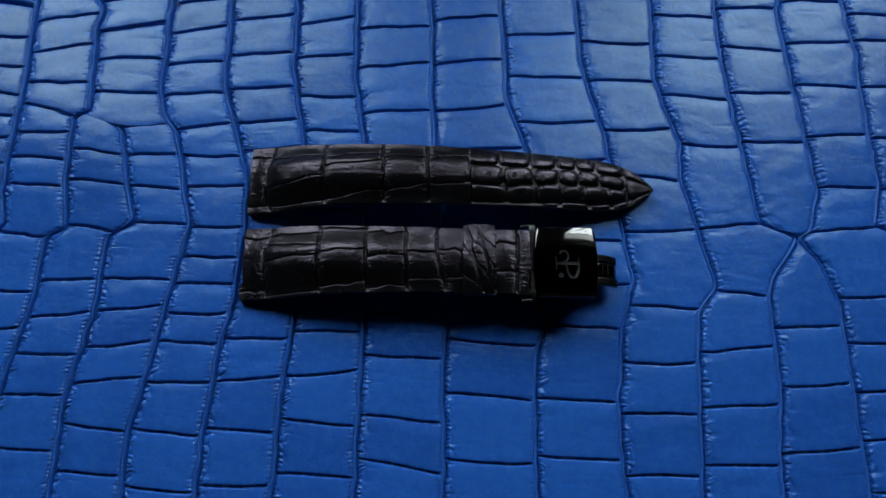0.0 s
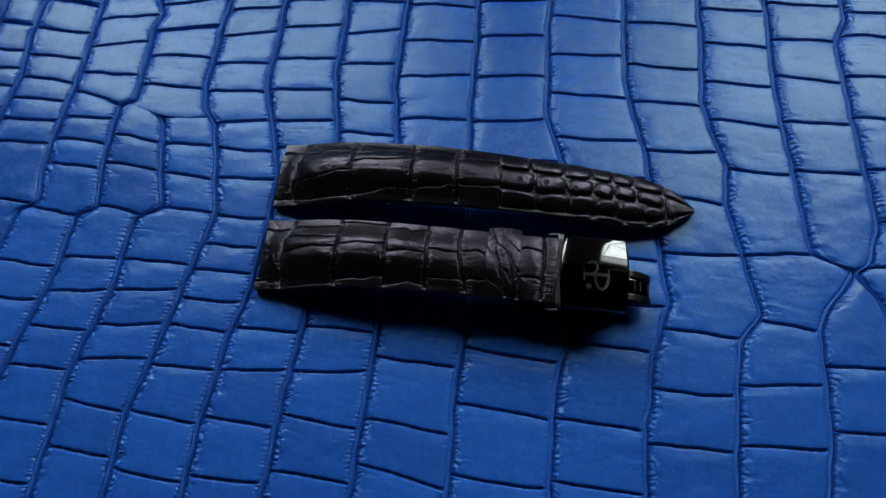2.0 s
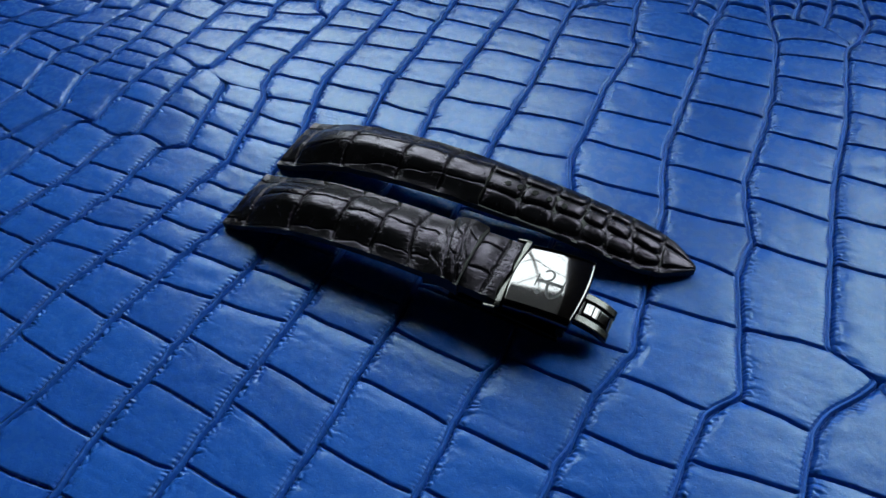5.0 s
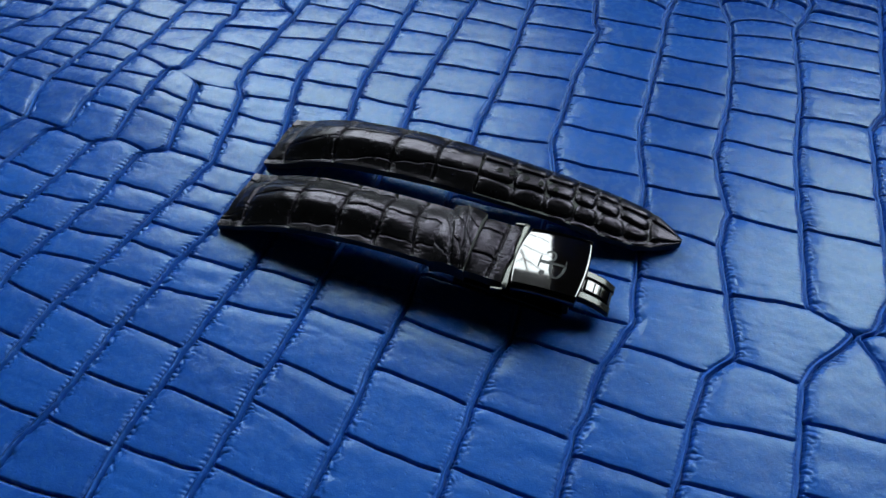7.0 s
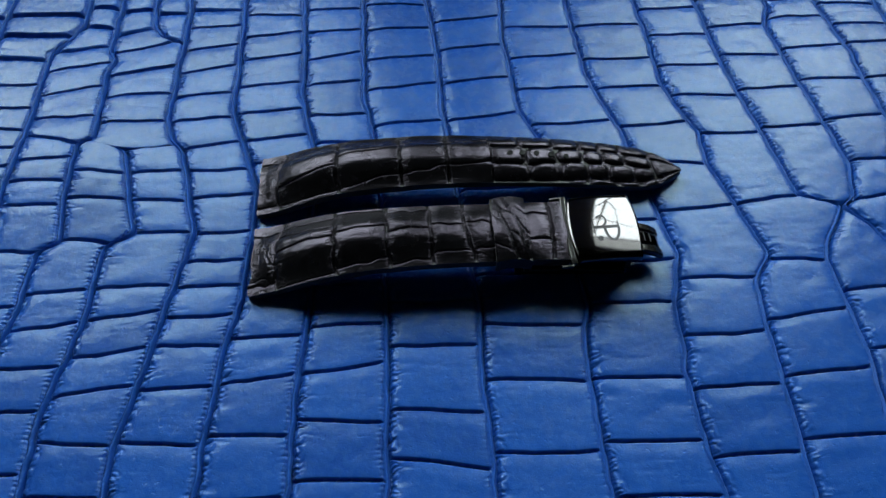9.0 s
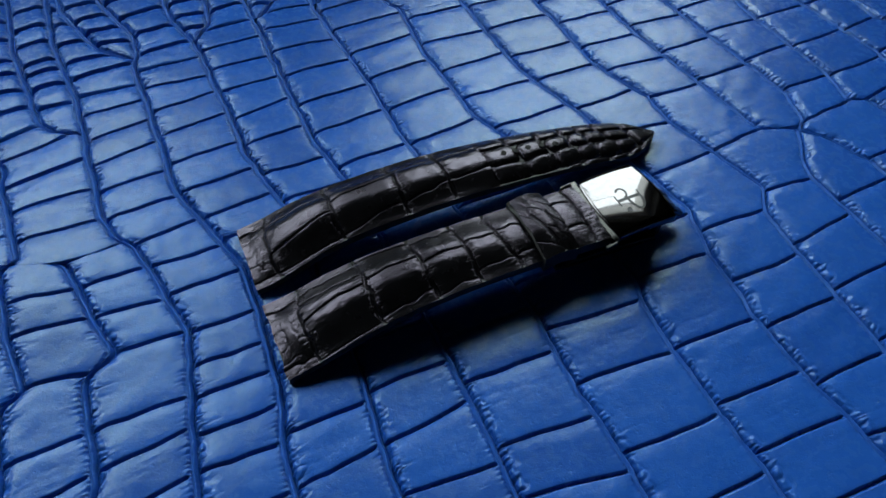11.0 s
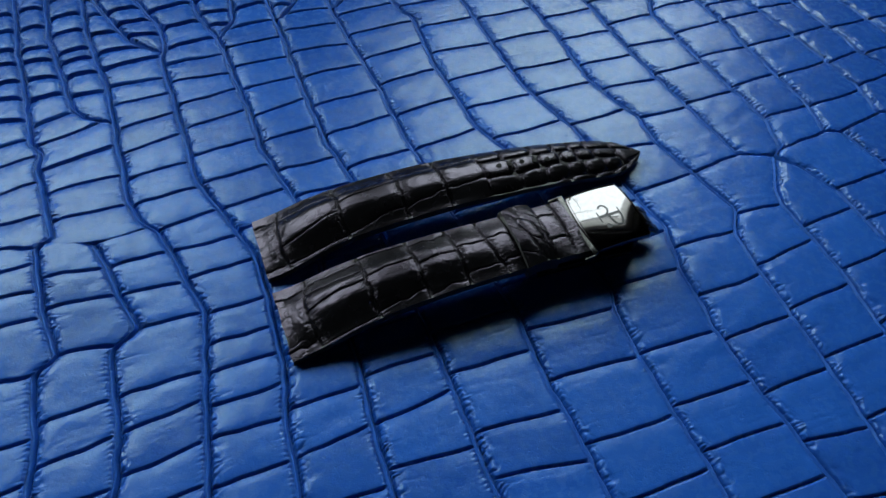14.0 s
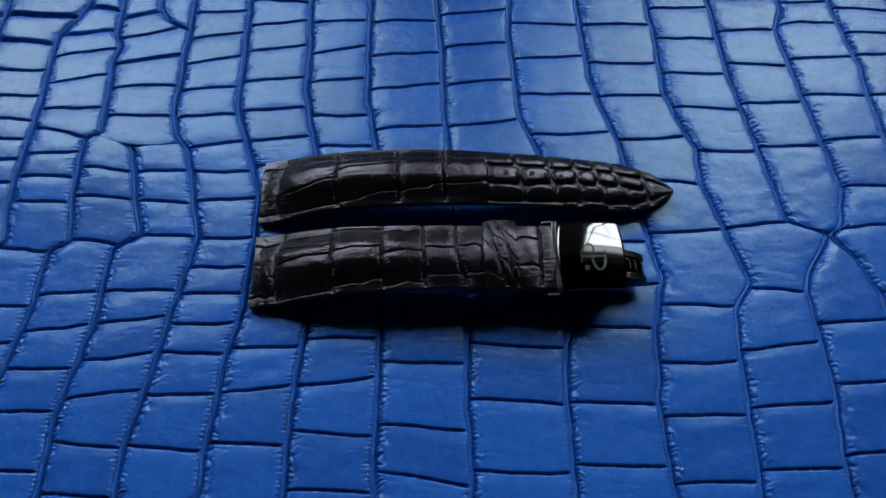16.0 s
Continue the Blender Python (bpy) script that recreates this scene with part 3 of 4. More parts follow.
COLUMNS.append(("N", "O", filled(CREASES["N", "O"], 40, -60, 330, 45)))
for i, (a, b) in enumerate(("OP", "PQ", "QR", "RS", "ST", "TU", "UV")):
    COLUMNS.append((a, b, filled(CREASES.get((a, b), [(163, 163), (144, 144), (126, 127)]), 40, -60, 330, 46 + i)))

hide = solid("leather_hide", *(lambda b: (b[0], b[1]))(
    (lambda xs, ys: ([(x * MM, y * MM, z) for z in (-0.0034, -0.0030) for x in xs for y in ys],
                     [(0, 1, 3, 2), (4, 6, 7, 5), (0, 2, 6, 4), (1, 5, 7, 3), (0, 4, 5, 1), (2, 3, 7, 6)]))((-215, 330), (-75, 330))), BLUE)
tagged(hide, "glossy blue dyed crocodile hide spread flat on the table", "leather hide")
# creases that bow strongly or meet a neighbour's end
BENDS = {("B", "XD", (128, 125)): -3.4, ("I", "J", (213.5, 217)): 6.5, ("K", "L", (229, 221)): 6.2, ("K", "L", (216, 220)): 2.5,
         ("I", "I2", (213.5, 223)): 0.8, ("K", "K2", (229, 232.5)): 0.6, ("K2", "K3", (232.5, 229.5)): 0.4, ("K3", "L", (229.5, 221)): -0.2}
outer_pts, outer_quads, outer_rim, count = [], [], [], 0
for c, (a, b, rows) in enumerate(COLUMNS):
    sags = []
    for k, r in enumerate(rows):
        rng = np.random.default_rng(1000 * c + k)
        bend = BENDS.get((a, b, r), rng.uniform(-0.7, 0.45))
        sags.append((bend, rng.normal(0, 0.16, 6)))
    for k in range(len(rows) - 1):
        hi, lo = rows[k], rows[k + 1]
        cx = float(ON_LINE[a](sum(lo + hi) / 4) + ON_LINE[b](sum(lo + hi) / 4)) / 2
        cy = sum(lo + hi) / 4
        close = -98 < cx < 195 and 5 < cy < 228
        pts, quads, rim = scale_cell(ON_LINE[a], ON_LINE[b], hi, lo, sags[k], sags[k + 1], hide_place, hide_relief, 1000 * c + k,
                                     near=LEFT_RIM, inner=6 if close else 5, v_step=0.27 if close else 0.8, last=RIGHT_RIM, ends=CREASE_RIM)
        if close:
            solid("scale", pts, quads.tolist(), BLUE, hide, True, rim)
            count += 1
        else:
            outer_quads.append(quads + sum(len(p) for p in outer_pts))
            outer_pts.append(pts)
            outer_rim.append(rim)
rest = solid("outer_leather", np.concatenate(outer_pts), np.concatenate(outer_quads).tolist(), BLUE, hide, True, np.concatenate(outer_rim))
tagged(rest, kind="stuff")


# ---- the two strap halves, in mm ----
def padding(v, x):
    """How far the padded middle of a strap drops towards its edges; the borders lie flat, the thin end is simply domed."""
    a = np.abs(v)
    pad = 1 - step(x, 30, 50)
    return pad * (0.72 * step(a, 0.14, 0.92) + 0.28 * a ** 2.6) + (1 - pad) * a ** 2.4


class Band:
    """The run of a strap half: its middle line, half width, top height, crown and thickness along x."""

    def __init__(self, xs, middle, half, top, crown, thick):
        self.xs, self.rows = xs, (middle, half, top, crown, thick)

    def at(self, x):
        return [self.curve(x, r) for r in self.rows]

    def curve(self, x, values):
        return sum(np.interp(x + d, self.xs, values) for d in (-2.0, -1.0, 0.0, 1.0, 2.0)) / 5

    def place(self, x, v, h):
        mid, half, top, crown, _ = self.at(x)
        half = np.interp(x, self.xs, self.rows[1])
        z = top - crown * padding(v, x) + h * (1 - 0.6 * np.abs(v) ** 6)
        return np.stack([x, mid + v * half, z], -1) * MM


def strap_relief(depth, seed):
    """Flat glossy pads between sharp grooves; fine hatching runs across the rims."""
    def f(dl, dr, dh, dw, x, v):
        y = v * 9.3
        ds, dc = np.minimum(dl, dr), np.minimum(dh, dw)
        d = np.maximum(-0.85 * np.log(np.exp(-ds / 0.85) + np.exp(-dc / 0.85) + 1e-30), 0.0)
        rich = min(1.0, depth / 0.32)
        pillow = -2.4 * depth * np.exp(-d / 0.26) - 0.8 * depth * np.exp(-((d / 0.9) ** 2))
        fold = rich * (veins(x * 0.35, y, 0.62, seed + 1) * np.exp(-((ds / 1.8) ** 2)) * 0.17 + veins(x, y * 0.3, 0.55, seed + 2) * np.exp(-((dc / 0.8) ** 2)) * 0.06)
        soft_end = 1.0 - 0.5 * (1 - step(x, -12, -4))
        flat = -1.9 * depth * soft_end * (1 - step(ds, 0.10, 0.62)) - 0.9 * depth * np.exp(-ds / 0.14) - 0.55 * depth * np.exp(-((ds / 1.5) ** 2))
        flat = flat - 2.0 * depth * np.exp(-dc / 0.12) * step(ds, 0.2, 0.8) - 0.22 * depth * np.exp(-((dc / 1.2) ** 2))
        tail = step(x, 38, 47) if seed == 3 else 0.0
        h = np.maximum(flat, -3.0 * depth) * (1 - tail) + pillow * tail - fold * (1 - 0.8 * tail)
        h = h - 0.030 * rich * veins(x, y * 0.35, 0.7, seed + 3) * step(value_noise(x, y, 5.0, seed + 4), -0.2, 0.4)
        h = h - 0.035 * rich * veins(x + y * 0.4, y, 1.6, seed + 6) * step(value_noise(x, y, 7.0, seed + 7), 0.1, 0.6)
        end = 1 - step(x, -13, 2)
        h = h - end * (0.10 * veins(x, y, 2.4, seed + 8) + 0.05 * veins(x, y * 0.6, 1.2, seed + 9))
        ripple = step(value_noise(x, y, 4.5, seed + 10), -0.35, 0.35)
        h = h + rich * ripple * (0.030 * value_noise(x * 0.5, y, 0.75, seed + 11) + 0.022 * value_noise(x, y * 0.45, 0.6, seed + 12))
        return h + swell(x, y, 6.0, 0.05, seed) + 0.030 * value_noise(x, y, 1.5, seed + 5)
    return f


def strap_body(band, x0, x1, parent, name):
    """Edges and lining below the scales, one closed shell."""
    xs = np.concatenate([np.linspace(x0, x1, 90)])
    rows = []
    for x in xs:
        mid, half, top, crown, thick = band.at(x)
        half = float(np.interp(x, band.xs, band.rows[1]))
        edge = top - crown
        ring = [(v * half, edge + crown * (1 - float(padding(v, x))) - 1.1) for v in np.linspace(-1, 1, 13)]
        ring[0], ring[-1] = (-half, edge - 0.1), (half, edge - 0.1)
        ring += [(half * 1.0, edge - 0.5), (half * 0.995, edge - thick + 0.3), (half * 0.97, edge - thick)]
        ring += [(-half * 0.97, edge - thick), (-half * 0.995, edge - thick + 0.3), (-half * 1.0, edge - 0.5)]
        rows.append([(x * MM, (mid + y) * MM, z * MM) for y, z in ring])
    n = len(rows[0])
    verts = [p for r in rows for p in r]
    faces = [(i * n + j, i * n + (j + 1) % n, (i + 1) * n + (j + 1) % n, (i + 1) * n + j) for i in range(len(rows) - 1) for j in range(n)]
    faces += [tuple(range(n))[::-1], tuple((len(rows) - 1) * n + j for j in range(n))]
    ob = solid(name, verts, faces, LINING, parent, False)
    return ob


def strap_scales(band, bands, parent, seed, depth):
    """bands: (x of the near seam, slant, bow, lengthwise creases at its start and end) one after another along the strap."""
    relief = strap_relief(depth, seed)
    for k in range(len(bands) - 1):
        (xa, sa, ba, cuts, ja), (xb, sb, bb, _, jb) = [(*b, 0.0)[:5] if len(b) == 4 else b for b in bands[k:k + 2]]
        wa, wb = [np.random.default_rng(seed * 100 + j).normal(0, 0.22, 9) for j in (k, k + 1)]
        grid = np.linspace(-1, 1, 9)
        left = lambda v, x=xa, s=sa, b=ba, w=wa, j=ja: x + s * v + b * v * v + np.interp(v, grid, w) + j * np.tanh(5 * np.sin(np.pi * (v + 0.03) / 0.53))
        right = lambda v, x=xb, s=sb, b=bb, w=wb, j=jb: x + s * v + b * v * v + np.interp(v, grid, w) + j * np.tanh(5 * np.sin(np.pi * (v + 0.03) / 0.53))
        rows = [(1.0, 1.0), *cuts, (-1.0, -1.0)]
        for j in range(len(rows) - 1):
            none = (0.0, np.zeros(6))
            sag = [none if r[0] in (1.0, -1.0) else (np.random.default_rng(seed * 77 + k * 10 + i).uniform(-0.05, 0.05), np.random.default_rng(seed * 55 + k * 10 + i).normal(0, 0.3, 6))
                   for i, r in ((j, rows[j]), (j + 1, rows[j + 1]))]
            rims = (k > 0, k < len(bands) - 2, j > 0, j < len(rows) - 2)
            pts, quads, rim = scale_cell(left, right, rows[j], rows[j + 1], sag[0], sag[1], band.place, relief, seed * 991 + k * 17 + j,
                                         9.3, rims, (0.0, 0.06, 0.13, 0.22, 0.34, 0.5, 0.7, 1.0, 1.35), 22, 0.2)
            solid("scale", pts, quads.tolist(), BLACK, parent, True, rim)


long_band = Band([-20.2, -17, -12, -5, 3, 12, 22, 32, 42, 52, 62, 72, 80, 86, 90, 93, 95, 96.4, 97],
                 [106.2] * 15 + [106.2, 106.1, 106.0, 106.0],
                 [10.0, 10.0, 9.8, 9.4, 9.0, 8.9, 8.8, 8.6, 8.4, 8.2, 8.0, 7.9, 7.7, 6.9, 5.5, 3.7, 2.2, 0.8, 0.3],
                 [2.6, 4.4, 7.4, 10.6, 12.6, 13.4, 13.7, 13.4, 12.6, 11.6, 10.3, 8.4, 6.6, 5.2, 4.2, 3.4, 2.9, 2.5, 2.4],
                 [0.4, 1.6, 3.0, 3.6, 3.7, 3.6, 3.3, 3.0, 2.8, 2.6, 2.4, 2.2, 1.9, 1.5, 1.0, 0.6, 0.4, 0.2, 0.1],
                 [2.2, 2.3, 2.4, 2.4, 2.4, 2.4, 2.3, 2.2, 2.1, 2.0, 2.0, 2.0, 2.0, 2.0, 2.0, 2.0, 2.0, 1.9, 1.9])
long_strap = tagged(new("watch_strap"), "long black crocodile leather watch strap half with pointed tail", "watch strap", "strap halves")
strap_body(long_band, -20.2, 96.8, long_strap, "lining")
strap_scales(long_band, [
    (-20.2, 0, 0, [(0.70, 0.66), (-0.80, -0.78)]),
    (-14.8, 0.3, 1.4, [(0.58, 0.60), (-0.34, -0.16), (-0.84, -0.86)]),
    (1.6, -0.4, 0.3, [(0.44, 0.61), (0.11, 0.35), (-0.86, -0.60)]),
    (18.4, -0.3, 0.2, [(0.45, 0.54), (-0.65, -0.41)]),
    (30.8, -0.4, 0.2, [(0.46, 0.58), (-0.42, -0.32)]),
    (42.2, -0.2, 0.1, []),
], long_strap, 3, 0.34)
# the pointed tail: four lengthwise rows of rounded scales, each row with its own creases
CUTS = [([40, 100], [1.0, 1.0]), ([42, 46, 56, 64, 70, 76, 84, 97], [0.34, 0.30, 0.29, 0.39, 0.42, 0.44, 0.44, 0.48]),
        ([42, 47, 56, 64, 71, 78, 85, 97], [-0.36, -0.42, -0.42, -0.25, -0.21, -0.16, -0.15, -0.10]),
        ([42, 60, 61.5, 68, 76, 85, 90, 97], [-1.0, -1.0, -0.92, -0.80, -0.81, -0.80, -0.66, -0.55]), ([40, 100], [-1.0, -1.0])]
TAIL = [(0, 1, (42.0, 51.0, 59.4, 67.4, 73.0, 79.5, 88.0, 96.4)), (1, 2, (42.4, 52.1, 60.8, 68.3, 74.0, 80.4, 88.5)),
        (2, 3, (42.4, 52.5, 61.2, 68.8, 75.3, 82.0, 88.6)), (1, 3, (88.6, 96.7)), (3, 4, (61.2, 68.8, 76.5, 83.6, 89.3, 96.2))]


def tail_place(x, v, h):
    """Crooked seams: the rows of the tail wander a little."""
    soft = step(x, 43, 50) * (1 - step(x, 86, 95))
    inside = (1 - np.abs(v)) * soft
    return long_band.place(x + 0.5 * inside * value_noise(x, v * 8, 4.0, 61), v + 0.06 * inside * value_noise(x, v * 8, 3.6, 62), h)


for up, down, xs in TAIL:
    for k, (x0, x1) in enumerate(zip(xs[:-1], xs[1:])):
        lean, flat_line = np.array([math.sin(x0 * 7 + up), math.sin(x1 * 7 + up)]) * 0.7, (0.0, np.zeros(6))
        hi, lo = [tuple(float(np.interp(x, *CUTS[c])) for x in (x0, x1)) for c in (up, down)]
        pts, quads, rim = scale_cell(lambda v, x=x0, n=lean[0]: x + n * v, lambda v, x=x1, n=lean[1]: x + n * v, hi, lo, flat_line, flat_line, tail_place,
                                     strap_relief(0.34, 3), int(x0 * 100) + up, 8.0, (1, x1 < 96, up > 0, down < 4), (0.0, 0.06, 0.13, 0.22, 0.34, 0.5, 0.7, 1.0, 1.35), 14, 0.2)
        solid("scale", pts, quads.tolist(), BLACK, long_strap, True, rim)
# buckle holes are not cut: black plugs paint the shade inside them
for x, v in ((47.6, -0.04), (51.1, -0.05), (55.4, -0.05), (59.3, -0.06), (63.4, -0.06)):
    p = tail_place(np.array(x), np.array(v), np.array(0.0)) / MM
    bm = bmesh.new()
    bmesh.ops.create_cone(bm, cap_ends=True, segments=16, radius1=0.75 * MM, radius2=0.75 * MM, depth=1.2 * MM, matrix=Matrix.Translation((p[0] * MM, p[1] * MM, (p[2] - 0.35) * MM)))
    part("buckle_hole", bm, HOLE_SHADE, long_strap, "round buckle hole, a black plug painted as its shade")

short_band = Band([-20.0, -17, -12, -5, 3, 12, 22, 32, 42, 52, 58, 61],
                  [81.3, 81.3, 81.3, 81.3, 81.3, 81.3, 81.3, 81.3, 81.2, 81.1, 81.0, 81.0],
                  [10.3, 10.2, 10.0, 9.8, 9.5, 9.2, 9.0, 8.9, 8.8, 8.8, 8.9, 8.9],
                  [2.6, 4.4, 7.2, 10.2, 12.2, 13.2, 13.4, 12.9, 12.0, 11.6, 11.3, 10.9],
                  [0.4, 1.6, 2.9, 3.4, 3.4, 3.2, 2.9, 2.3, 1.5, 1.0, 0.8, 0.8],
                  [2.3, 2.4, 2.4, 2.4, 2.4, 2.4, 2.3, 2.3, 2.6, 3.0, 3.0, 2.8])
short_strap = tagged(new("watch_strap"), "short black crocodile leather watch strap half with steel folding clasp", "watch strap", "strap halves")
strap_body(short_band, -20.0, 58.8, short_strap, "lining")
strap_scales(short_band, [
    (-20.0, 0, 0, [(0.72, 0.70), (-0.78, -0.80)]),
    (-13.6, 0.2, 1.2, [(0.74, 0.80), (0.42, 0.36), (-0.05, 0.05), (-0.96, -0.90)]),
    (1.7, -0.3, 0.2, [(0.92, 0.92), (0.12, 0.20), (-0.82, -0.70)]),
    (14.4, -0.4, 0.4, [(0.81, 0.83), (-0.04, 0.03), (-0.92, -0.82)]),
    (25.2, -0.3, 0.2, [(0.16, 0.16), (-0.70, -0.64)]),
    (34.2, -1.2, 0.5, [(0.25, 0.30), (-0.64, -0.65)]),
    (44.5, 0, 0, [(0.50, 0.50), (-0.33, -0.36)]),
    (55.4, 0.2, -0.3, []),
    (58.8, 0, 0, []),
], short_strap, 4, 0.32)

# keeper loop round the short half
loop_band = Band([38.0, 40.7, 42.2, 45, 48.0, 49.4, 52], [81.2] * 7, [9.6] * 7, [12.6, 13.4, 14.5, 14.7, 14.4, 13.3, 12.5], [2.2] * 7, [4.4] * 7)
loop = tagged(strap_body(loop_band, 40.7, 49.4, short_strap, "keeper_loop"), "black crocodile leather keeper loop")
strap_scales(loop_band, [
    (40.7, 0, 0, [(0.35, -0.10), (-0.50, -0.85)]),
    (43.4, -2.3, 0.3, [(0.55, 0.15), (-0.25, -0.60)]),
    (46.8, -2.3, -0.2, [(0.60, 0.30), (0.00, -0.30)]),
    (49.4, 0, 0, []),
], loop, 6, 0.21)


# ---- the folding clasp on the short half ----
def plate(x0, x1, y0, y1, tops, thick, n=28, bow=0.0, round_y=0.35, dome=0.0, bow_in=0.0):
    """A plate bent along x: tops gives the height at even steps; its far end bows out by bow; the long edges are rounded."""
    bm = bmesh.new()
    inner = [round_y + (y1 - y0 - 2 * round_y) * k / 12 for k in range(13)]
    ys = [0.0, round_y * 0.3, *inner, y1 - y0 - round_y * 0.3, y1 - y0]
    drop = [round_y, round_y * 0.35, *[0.0] * 13, round_y * 0.35, round_y]
    drop = [d + (dome if y > (y1 - y0) / 2 else 0.45 * dome) * (y / (y1 - y0) * 2 - 1) ** 2 for y, d in zip(ys, drop)]
    rows = []
    for i in range(n + 1):
        s = i / n
        top = float(np.interp(s, np.linspace(0, 1, len(tops)), tops))
        ring = []
        for y, d in zip(ys, drop):
            w = (y / (y1 - y0) * 2 - 1)
            x = x0 + (x1 - x0) * s + (1 - w * w) * (bow * s - bow_in * (1 - s))
            ring.append(bm.verts.new((x * MM, (y0 + y) * MM, (top - d) * MM)))
        for y in reversed(ys):
            w = (y / (y1 - y0) * 2 - 1)
            x = x0 + (x1 - x0) * s + (1 - w * w) * (bow * s - bow_in * (1 - s))
            ring.append(bm.verts.new((x * MM, (y0 + y) * MM, (top - thick) * MM)))
        rows.append(ring)
    m = len(rows[0])
    for a, b in zip(rows[:-1], rows[1:]):
        for j in range(m):
            bm.faces.new((a[j], b[j], b[(j + 1) % m], a[(j + 1) % m]))
    bm.faces.new(rows[0])
    bm.faces.new(rows[-1][::-1])
    bmesh.ops.recalc_face_normals(bm, faces=bm.faces[:])
    return bm


CX0, CX1, CY0, CY1, BOW_IN, BOW_OUT = 60.9, 76.0, 71.2, 91.0, 1.3, 0.9
COVER = [10.9 + 15.6 * (0.153 * k / 16 - 0.106 * (k / 16) ** 2) for k in range(17)]
clasp = part("folding_clasp", plate(CX0, CX1, CY0, CY1, COVER, 2.2, bow=BOW_OUT, dome=0.65, bow_in=BOW_IN), STEEL, short_strap, "black polished steel clasp cover", True)
part("strap_bar", plate(58.9, 60.3, 70.7, 91.5, [10.3, 10.5], 0.9, 5, round_y=0.15, bow=-0.5, bow_in=0.3), BLADE, clasp, "polished steel bar across the strap end", True)
for y0 in (70.1, 91.0):
    part("side_lug", plate(56.4, 59.4, y0, y0 + 0.75, [9.7, 10.0, 10.3], 2.2, 6, round_y=0.2), BLADE, clasp, "small polished steel side lug", True)
blade = part("clasp_blade", plate(73.0, 83.6, 75.9, 84.4, [7.4, 7.3, 6.8, 5.9, 4.2], 1.3, 18, round_y=0.3), DARK, clasp, "narrow dark steel blade")
for y0 in (75.8, 82.3):
    part("blade_rail", plate(74.0, 83.9, y0, y0 + 2.2, [7.9, 7.8, 7.2, 6.2, 4.4], 1.2, 18, round_y=0.3), BLADE, blade, "brushed steel rail", True)
part("blade_inlay", plate(77.0, 83.2, 78.4, 81.9, [7.7, 7.4, 6.8, 5.9, 4.9], 0.6, 14, round_y=0.2), STEEL, blade, "polished steel inlay", True)
for x0, z0 in ((79.1, 7.22), (80.7, 6.62)):
    part("inlay_groove", box(x0 * MM, (x0 + 0.3) * MM, 78.8 * MM, 81.5 * MM, (z0 - 0.5) * MM, (z0 + 0.05) * MM, 0.00005), DARK, blade)
part("lower_blade", plate(48.0, 73.6, 72.6, 89.6, [5.6, 5.2, 4.4, 3.2], 1.2, 18, round_y=0.3), DARK, clasp, "folded lower steel blade")
part("base_blade", plate(46.0, 71.4, 73.8, 88.4, [3.4, 2.8, 2.2, 1.4], 1.2, 18, round_y=0.3), DARK, clasp, "folded base steel blade resting on the hide")
for x0 in (62.6, 73.0):
    part("hinge", box(x0 * MM, (x0 + 1.8) * MM, 73.0 * MM, 89.2 * MM, 3.4 * MM, 9.4 * MM, 0.0004), DARK, clasp, "dark steel hinge block")


def on_cover(x, y, lift):
    w = (y - CY0) / (CY1 - CY0) * 2 - 1
    k = max(1 - w * w, 0.0)
    s = (x - CX0 + BOW_IN * k) / (CX1 - CX0 + (BOW_OUT + BOW_IN) * k)
    return 10.9 + 15.6 * (0.153 * s - 0.106 * s * s) - (0.65 if w > 0 else 0.29) * w * w + lift


def raised_line(points, radius, name, label):
    """A fine engraved stroke: a thin ribbon lying on the cover."""
    bm = bmesh.new()
    points = [(x, y - 1.8) for x, y in points]
    n = len(points)
    sides = []
    for i, (x, y) in enumerate(points):
        a, b = points[max(i - 1, 0)], points[min(i + 1, n - 1)]
        d = Vector((b[0] - a[0], b[1] - a[1])).normalized()
        px, py = -d.y * radius, d.x * radius
        sides.append([bm.verts.new(((x + px * k) * MM, (y + py * k) * MM, on_cover(x + px * k, y, z) * MM)) for k, z in ((-1, 0.004), (-0.8, 0.05), (-0.55, 0.008), (0.55, 0.008), (0.8, 0.05), (1, 0.004))])
    for a, b in zip(sides[:-1], sides[1:]):
        for j in range(5):
            bm.faces.new((a[j], b[j], b[j + 1], a[j + 1]))
    bmesh.ops.recalc_face_normals(bm, faces=bm.faces[:])
    part(name, bm, ENGRAVED, clasp, label)


def arc(cx, cy, rx, ry, a0, a1, n=22):
    return [(cx + rx * math.cos(radians(a0 + (a1 - a0) * k / n)), cy + ry * math.sin(radians(a0 + (a1 - a0) * k / n))) for k in range(n + 1)]


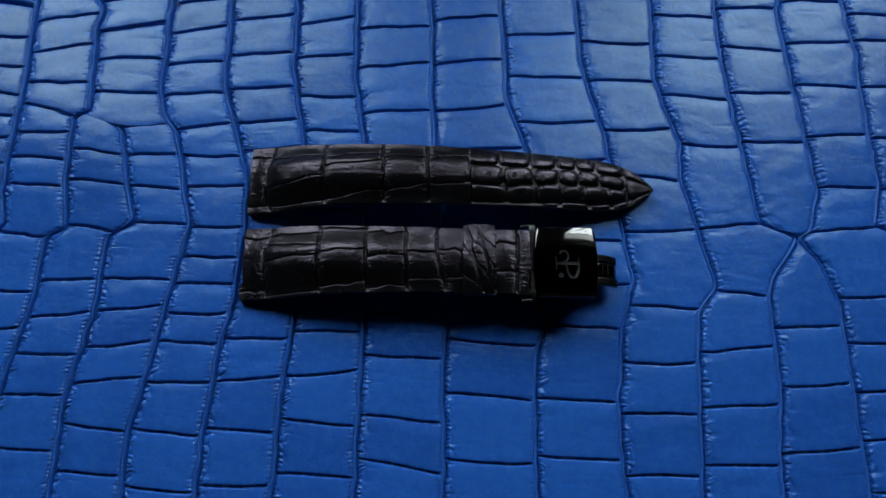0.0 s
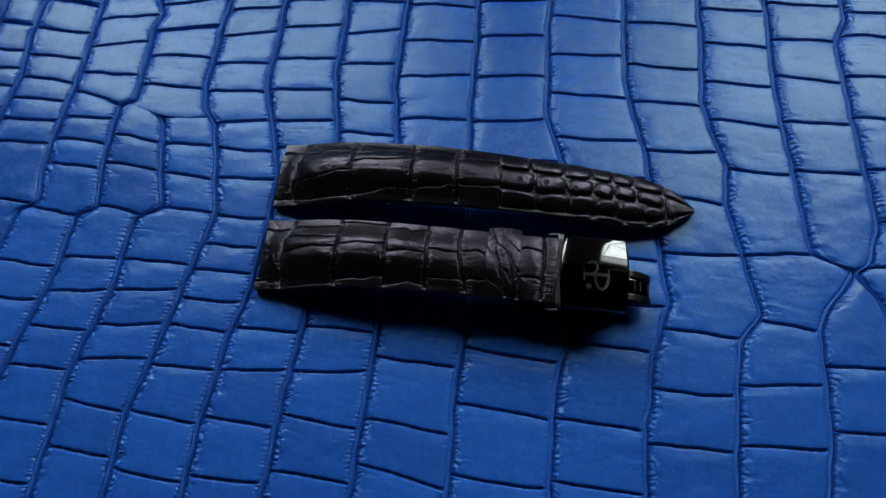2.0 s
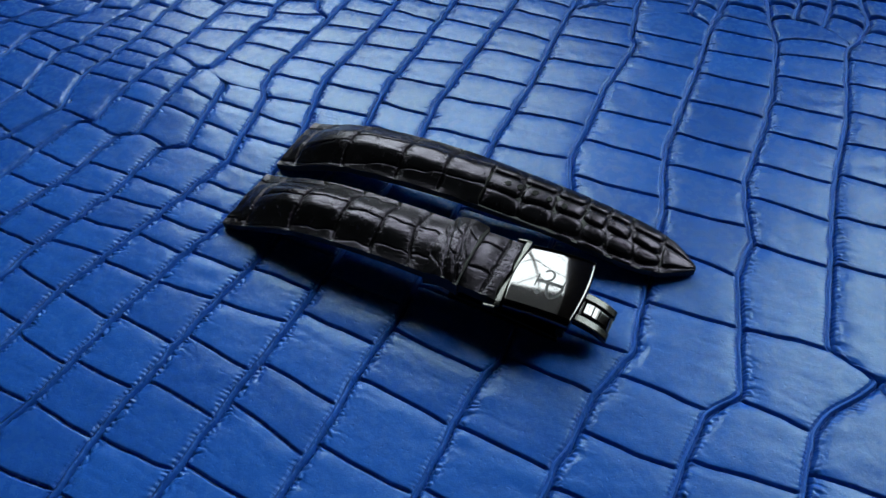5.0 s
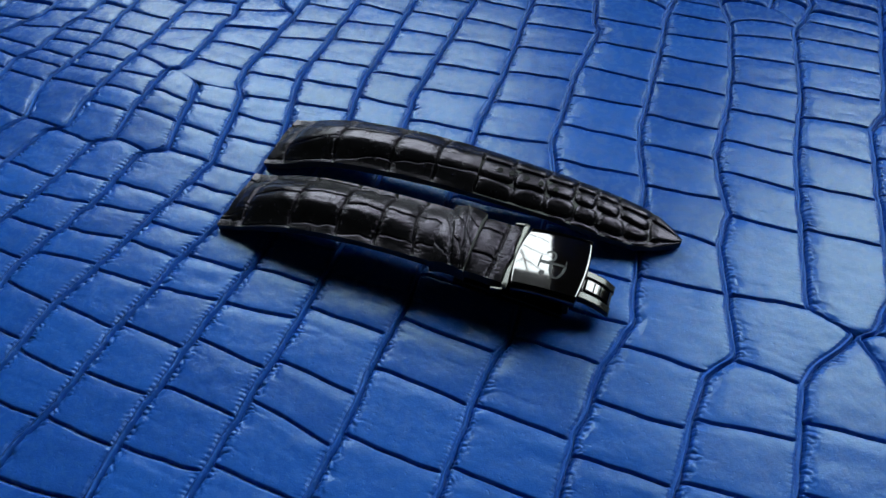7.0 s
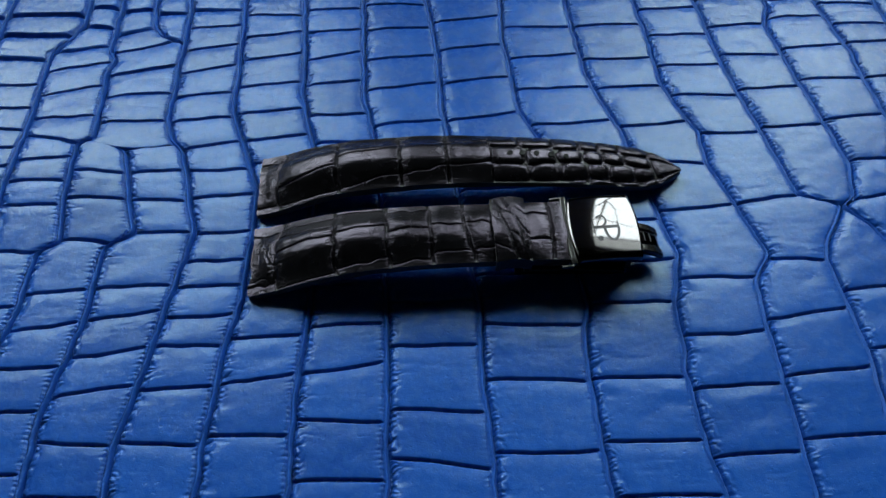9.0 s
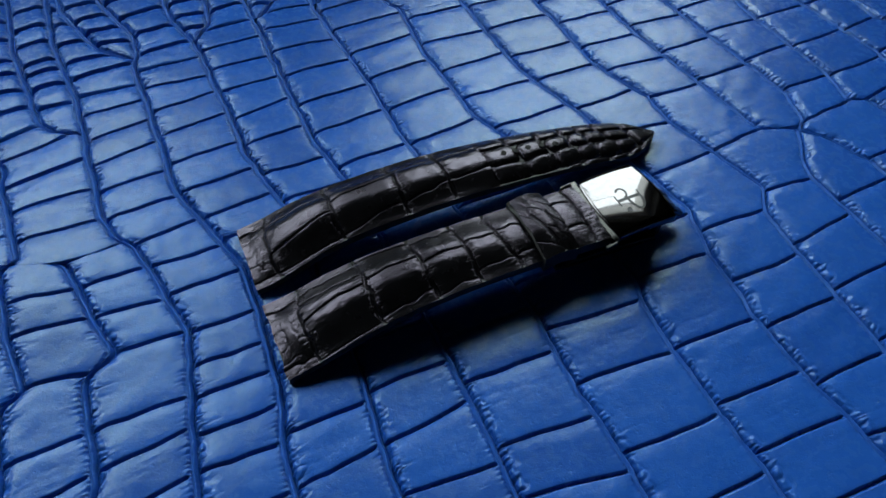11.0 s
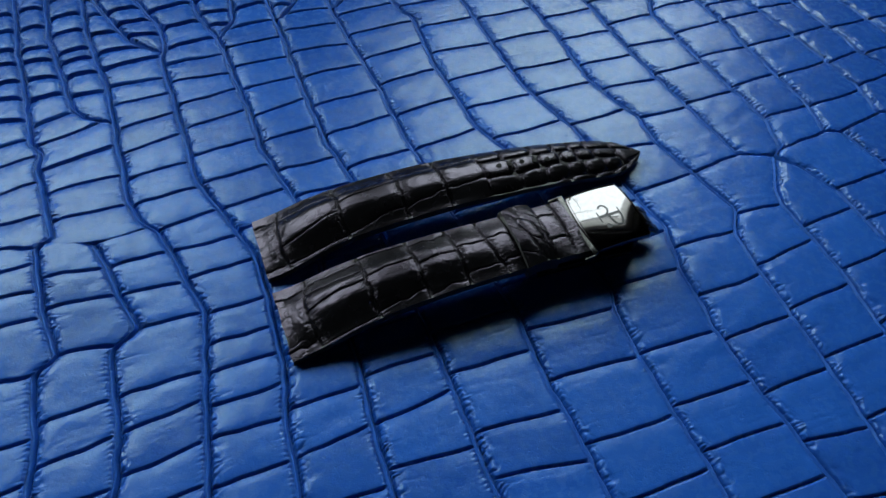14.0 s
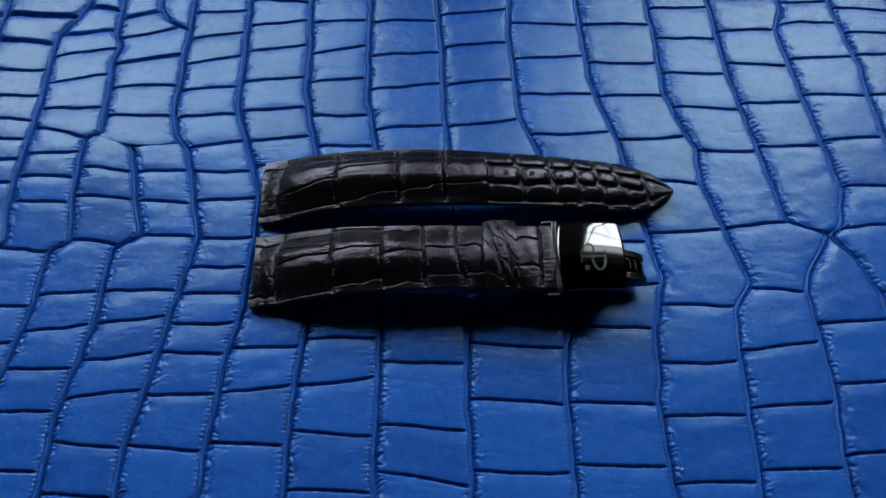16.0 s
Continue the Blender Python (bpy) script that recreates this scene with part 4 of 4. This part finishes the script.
raised_line([(65.6 + 0.32 * k, 82.2) for k in range(20)], 0.45, "engraved_bar", "plain engraved bar")
raised_line([(65.6, 80.4 + 0.4 * k) for k in range(10)], 0.18, "engraved_bar", "plain engraved bar")
raised_line([(71.7, 80.6 + 0.4 * k) for k in range(9)], 0.18, "engraved_bar", "plain engraved bar")
raised_line(arc(70.0, 82.0, 1.7, 3.7, 180, 360), 0.34, "engraved_arc", "plain engraved arc")
raised_line(arc(67.7, 84.2, 1.2, 1.5, -90, 150), 0.27, "engraved_arc", "plain engraved arc")
raised_line(arc(66.8, 78.9, 0.36, 0.46, 0, 360), 0.30, "engraved_dot", "plain engraved dot")


# ---- a bare tree outside the window, seen only mirrored in the steel ----
def branch(points, r0, r1, parent, name, sides=7):
    """A tapered limb through the points."""
    bm = bmesh.new()
    rings = []
    for i, p in enumerate(points):
        a, b = Vector(points[max(i - 1, 0)]), Vector(points[min(i + 1, len(points) - 1)])
        d = (b - a).normalized()
        s1 = d.cross(Vector((0, 1, 0))).normalized()
        s2 = d.cross(s1)
        r = r0 + (r1 - r0) * i / (len(points) - 1)
        rings.append([bm.verts.new(Vector(p) + (s1 * math.cos(6.2832 * k / sides) + s2 * math.sin(6.2832 * k / sides)) * r) for k in range(sides)])
    for a, b in zip(rings[:-1], rings[1:]):
        for k in range(sides):
            bm.faces.new((a[k], a[(k + 1) % sides], b[(k + 1) % sides], b[k]))
    bm.faces.new(rings[0][::-1])
    bm.faces.new(rings[-1])
    return part(name, bm, BARK, parent, "", True)


BARK = plain("grey_bark", (0.12, 0.10, 0.08), 0.9, 0.0, 0.0005, 200.0)
tree = tagged(new("bare_tree"), "bare grey branches outside the window", "tree")
tree_rng = np.random.default_rng(8)
for x0, lean in ((-0.27, 0.08), (0.28, -0.07)):
    stem = [(x0 + lean * k / 8 + 0.012 * math.sin(k * 1.3), WIN_Y + 0.155, -0.75 + 0.20 * k) for k in range(9)]
    branch(stem, 0.012, 0.004, tree, "trunk")
    for k in range(4, 9):
        for side in (-1, 1):
            a = tree_rng.uniform(0.5, 1.0)
            p, pts = Vector(stem[k]), []
            for j in range(6):
                pts.append(tuple(p))
                p = p + Vector((side * math.sin(a) * 0.055, tree_rng.uniform(-0.004, 0.004), math.cos(a) * 0.05))
                a += tree_rng.uniform(-0.25, 0.35)
            branch(pts, 0.0040, 0.0012, tree, "limb", 5)
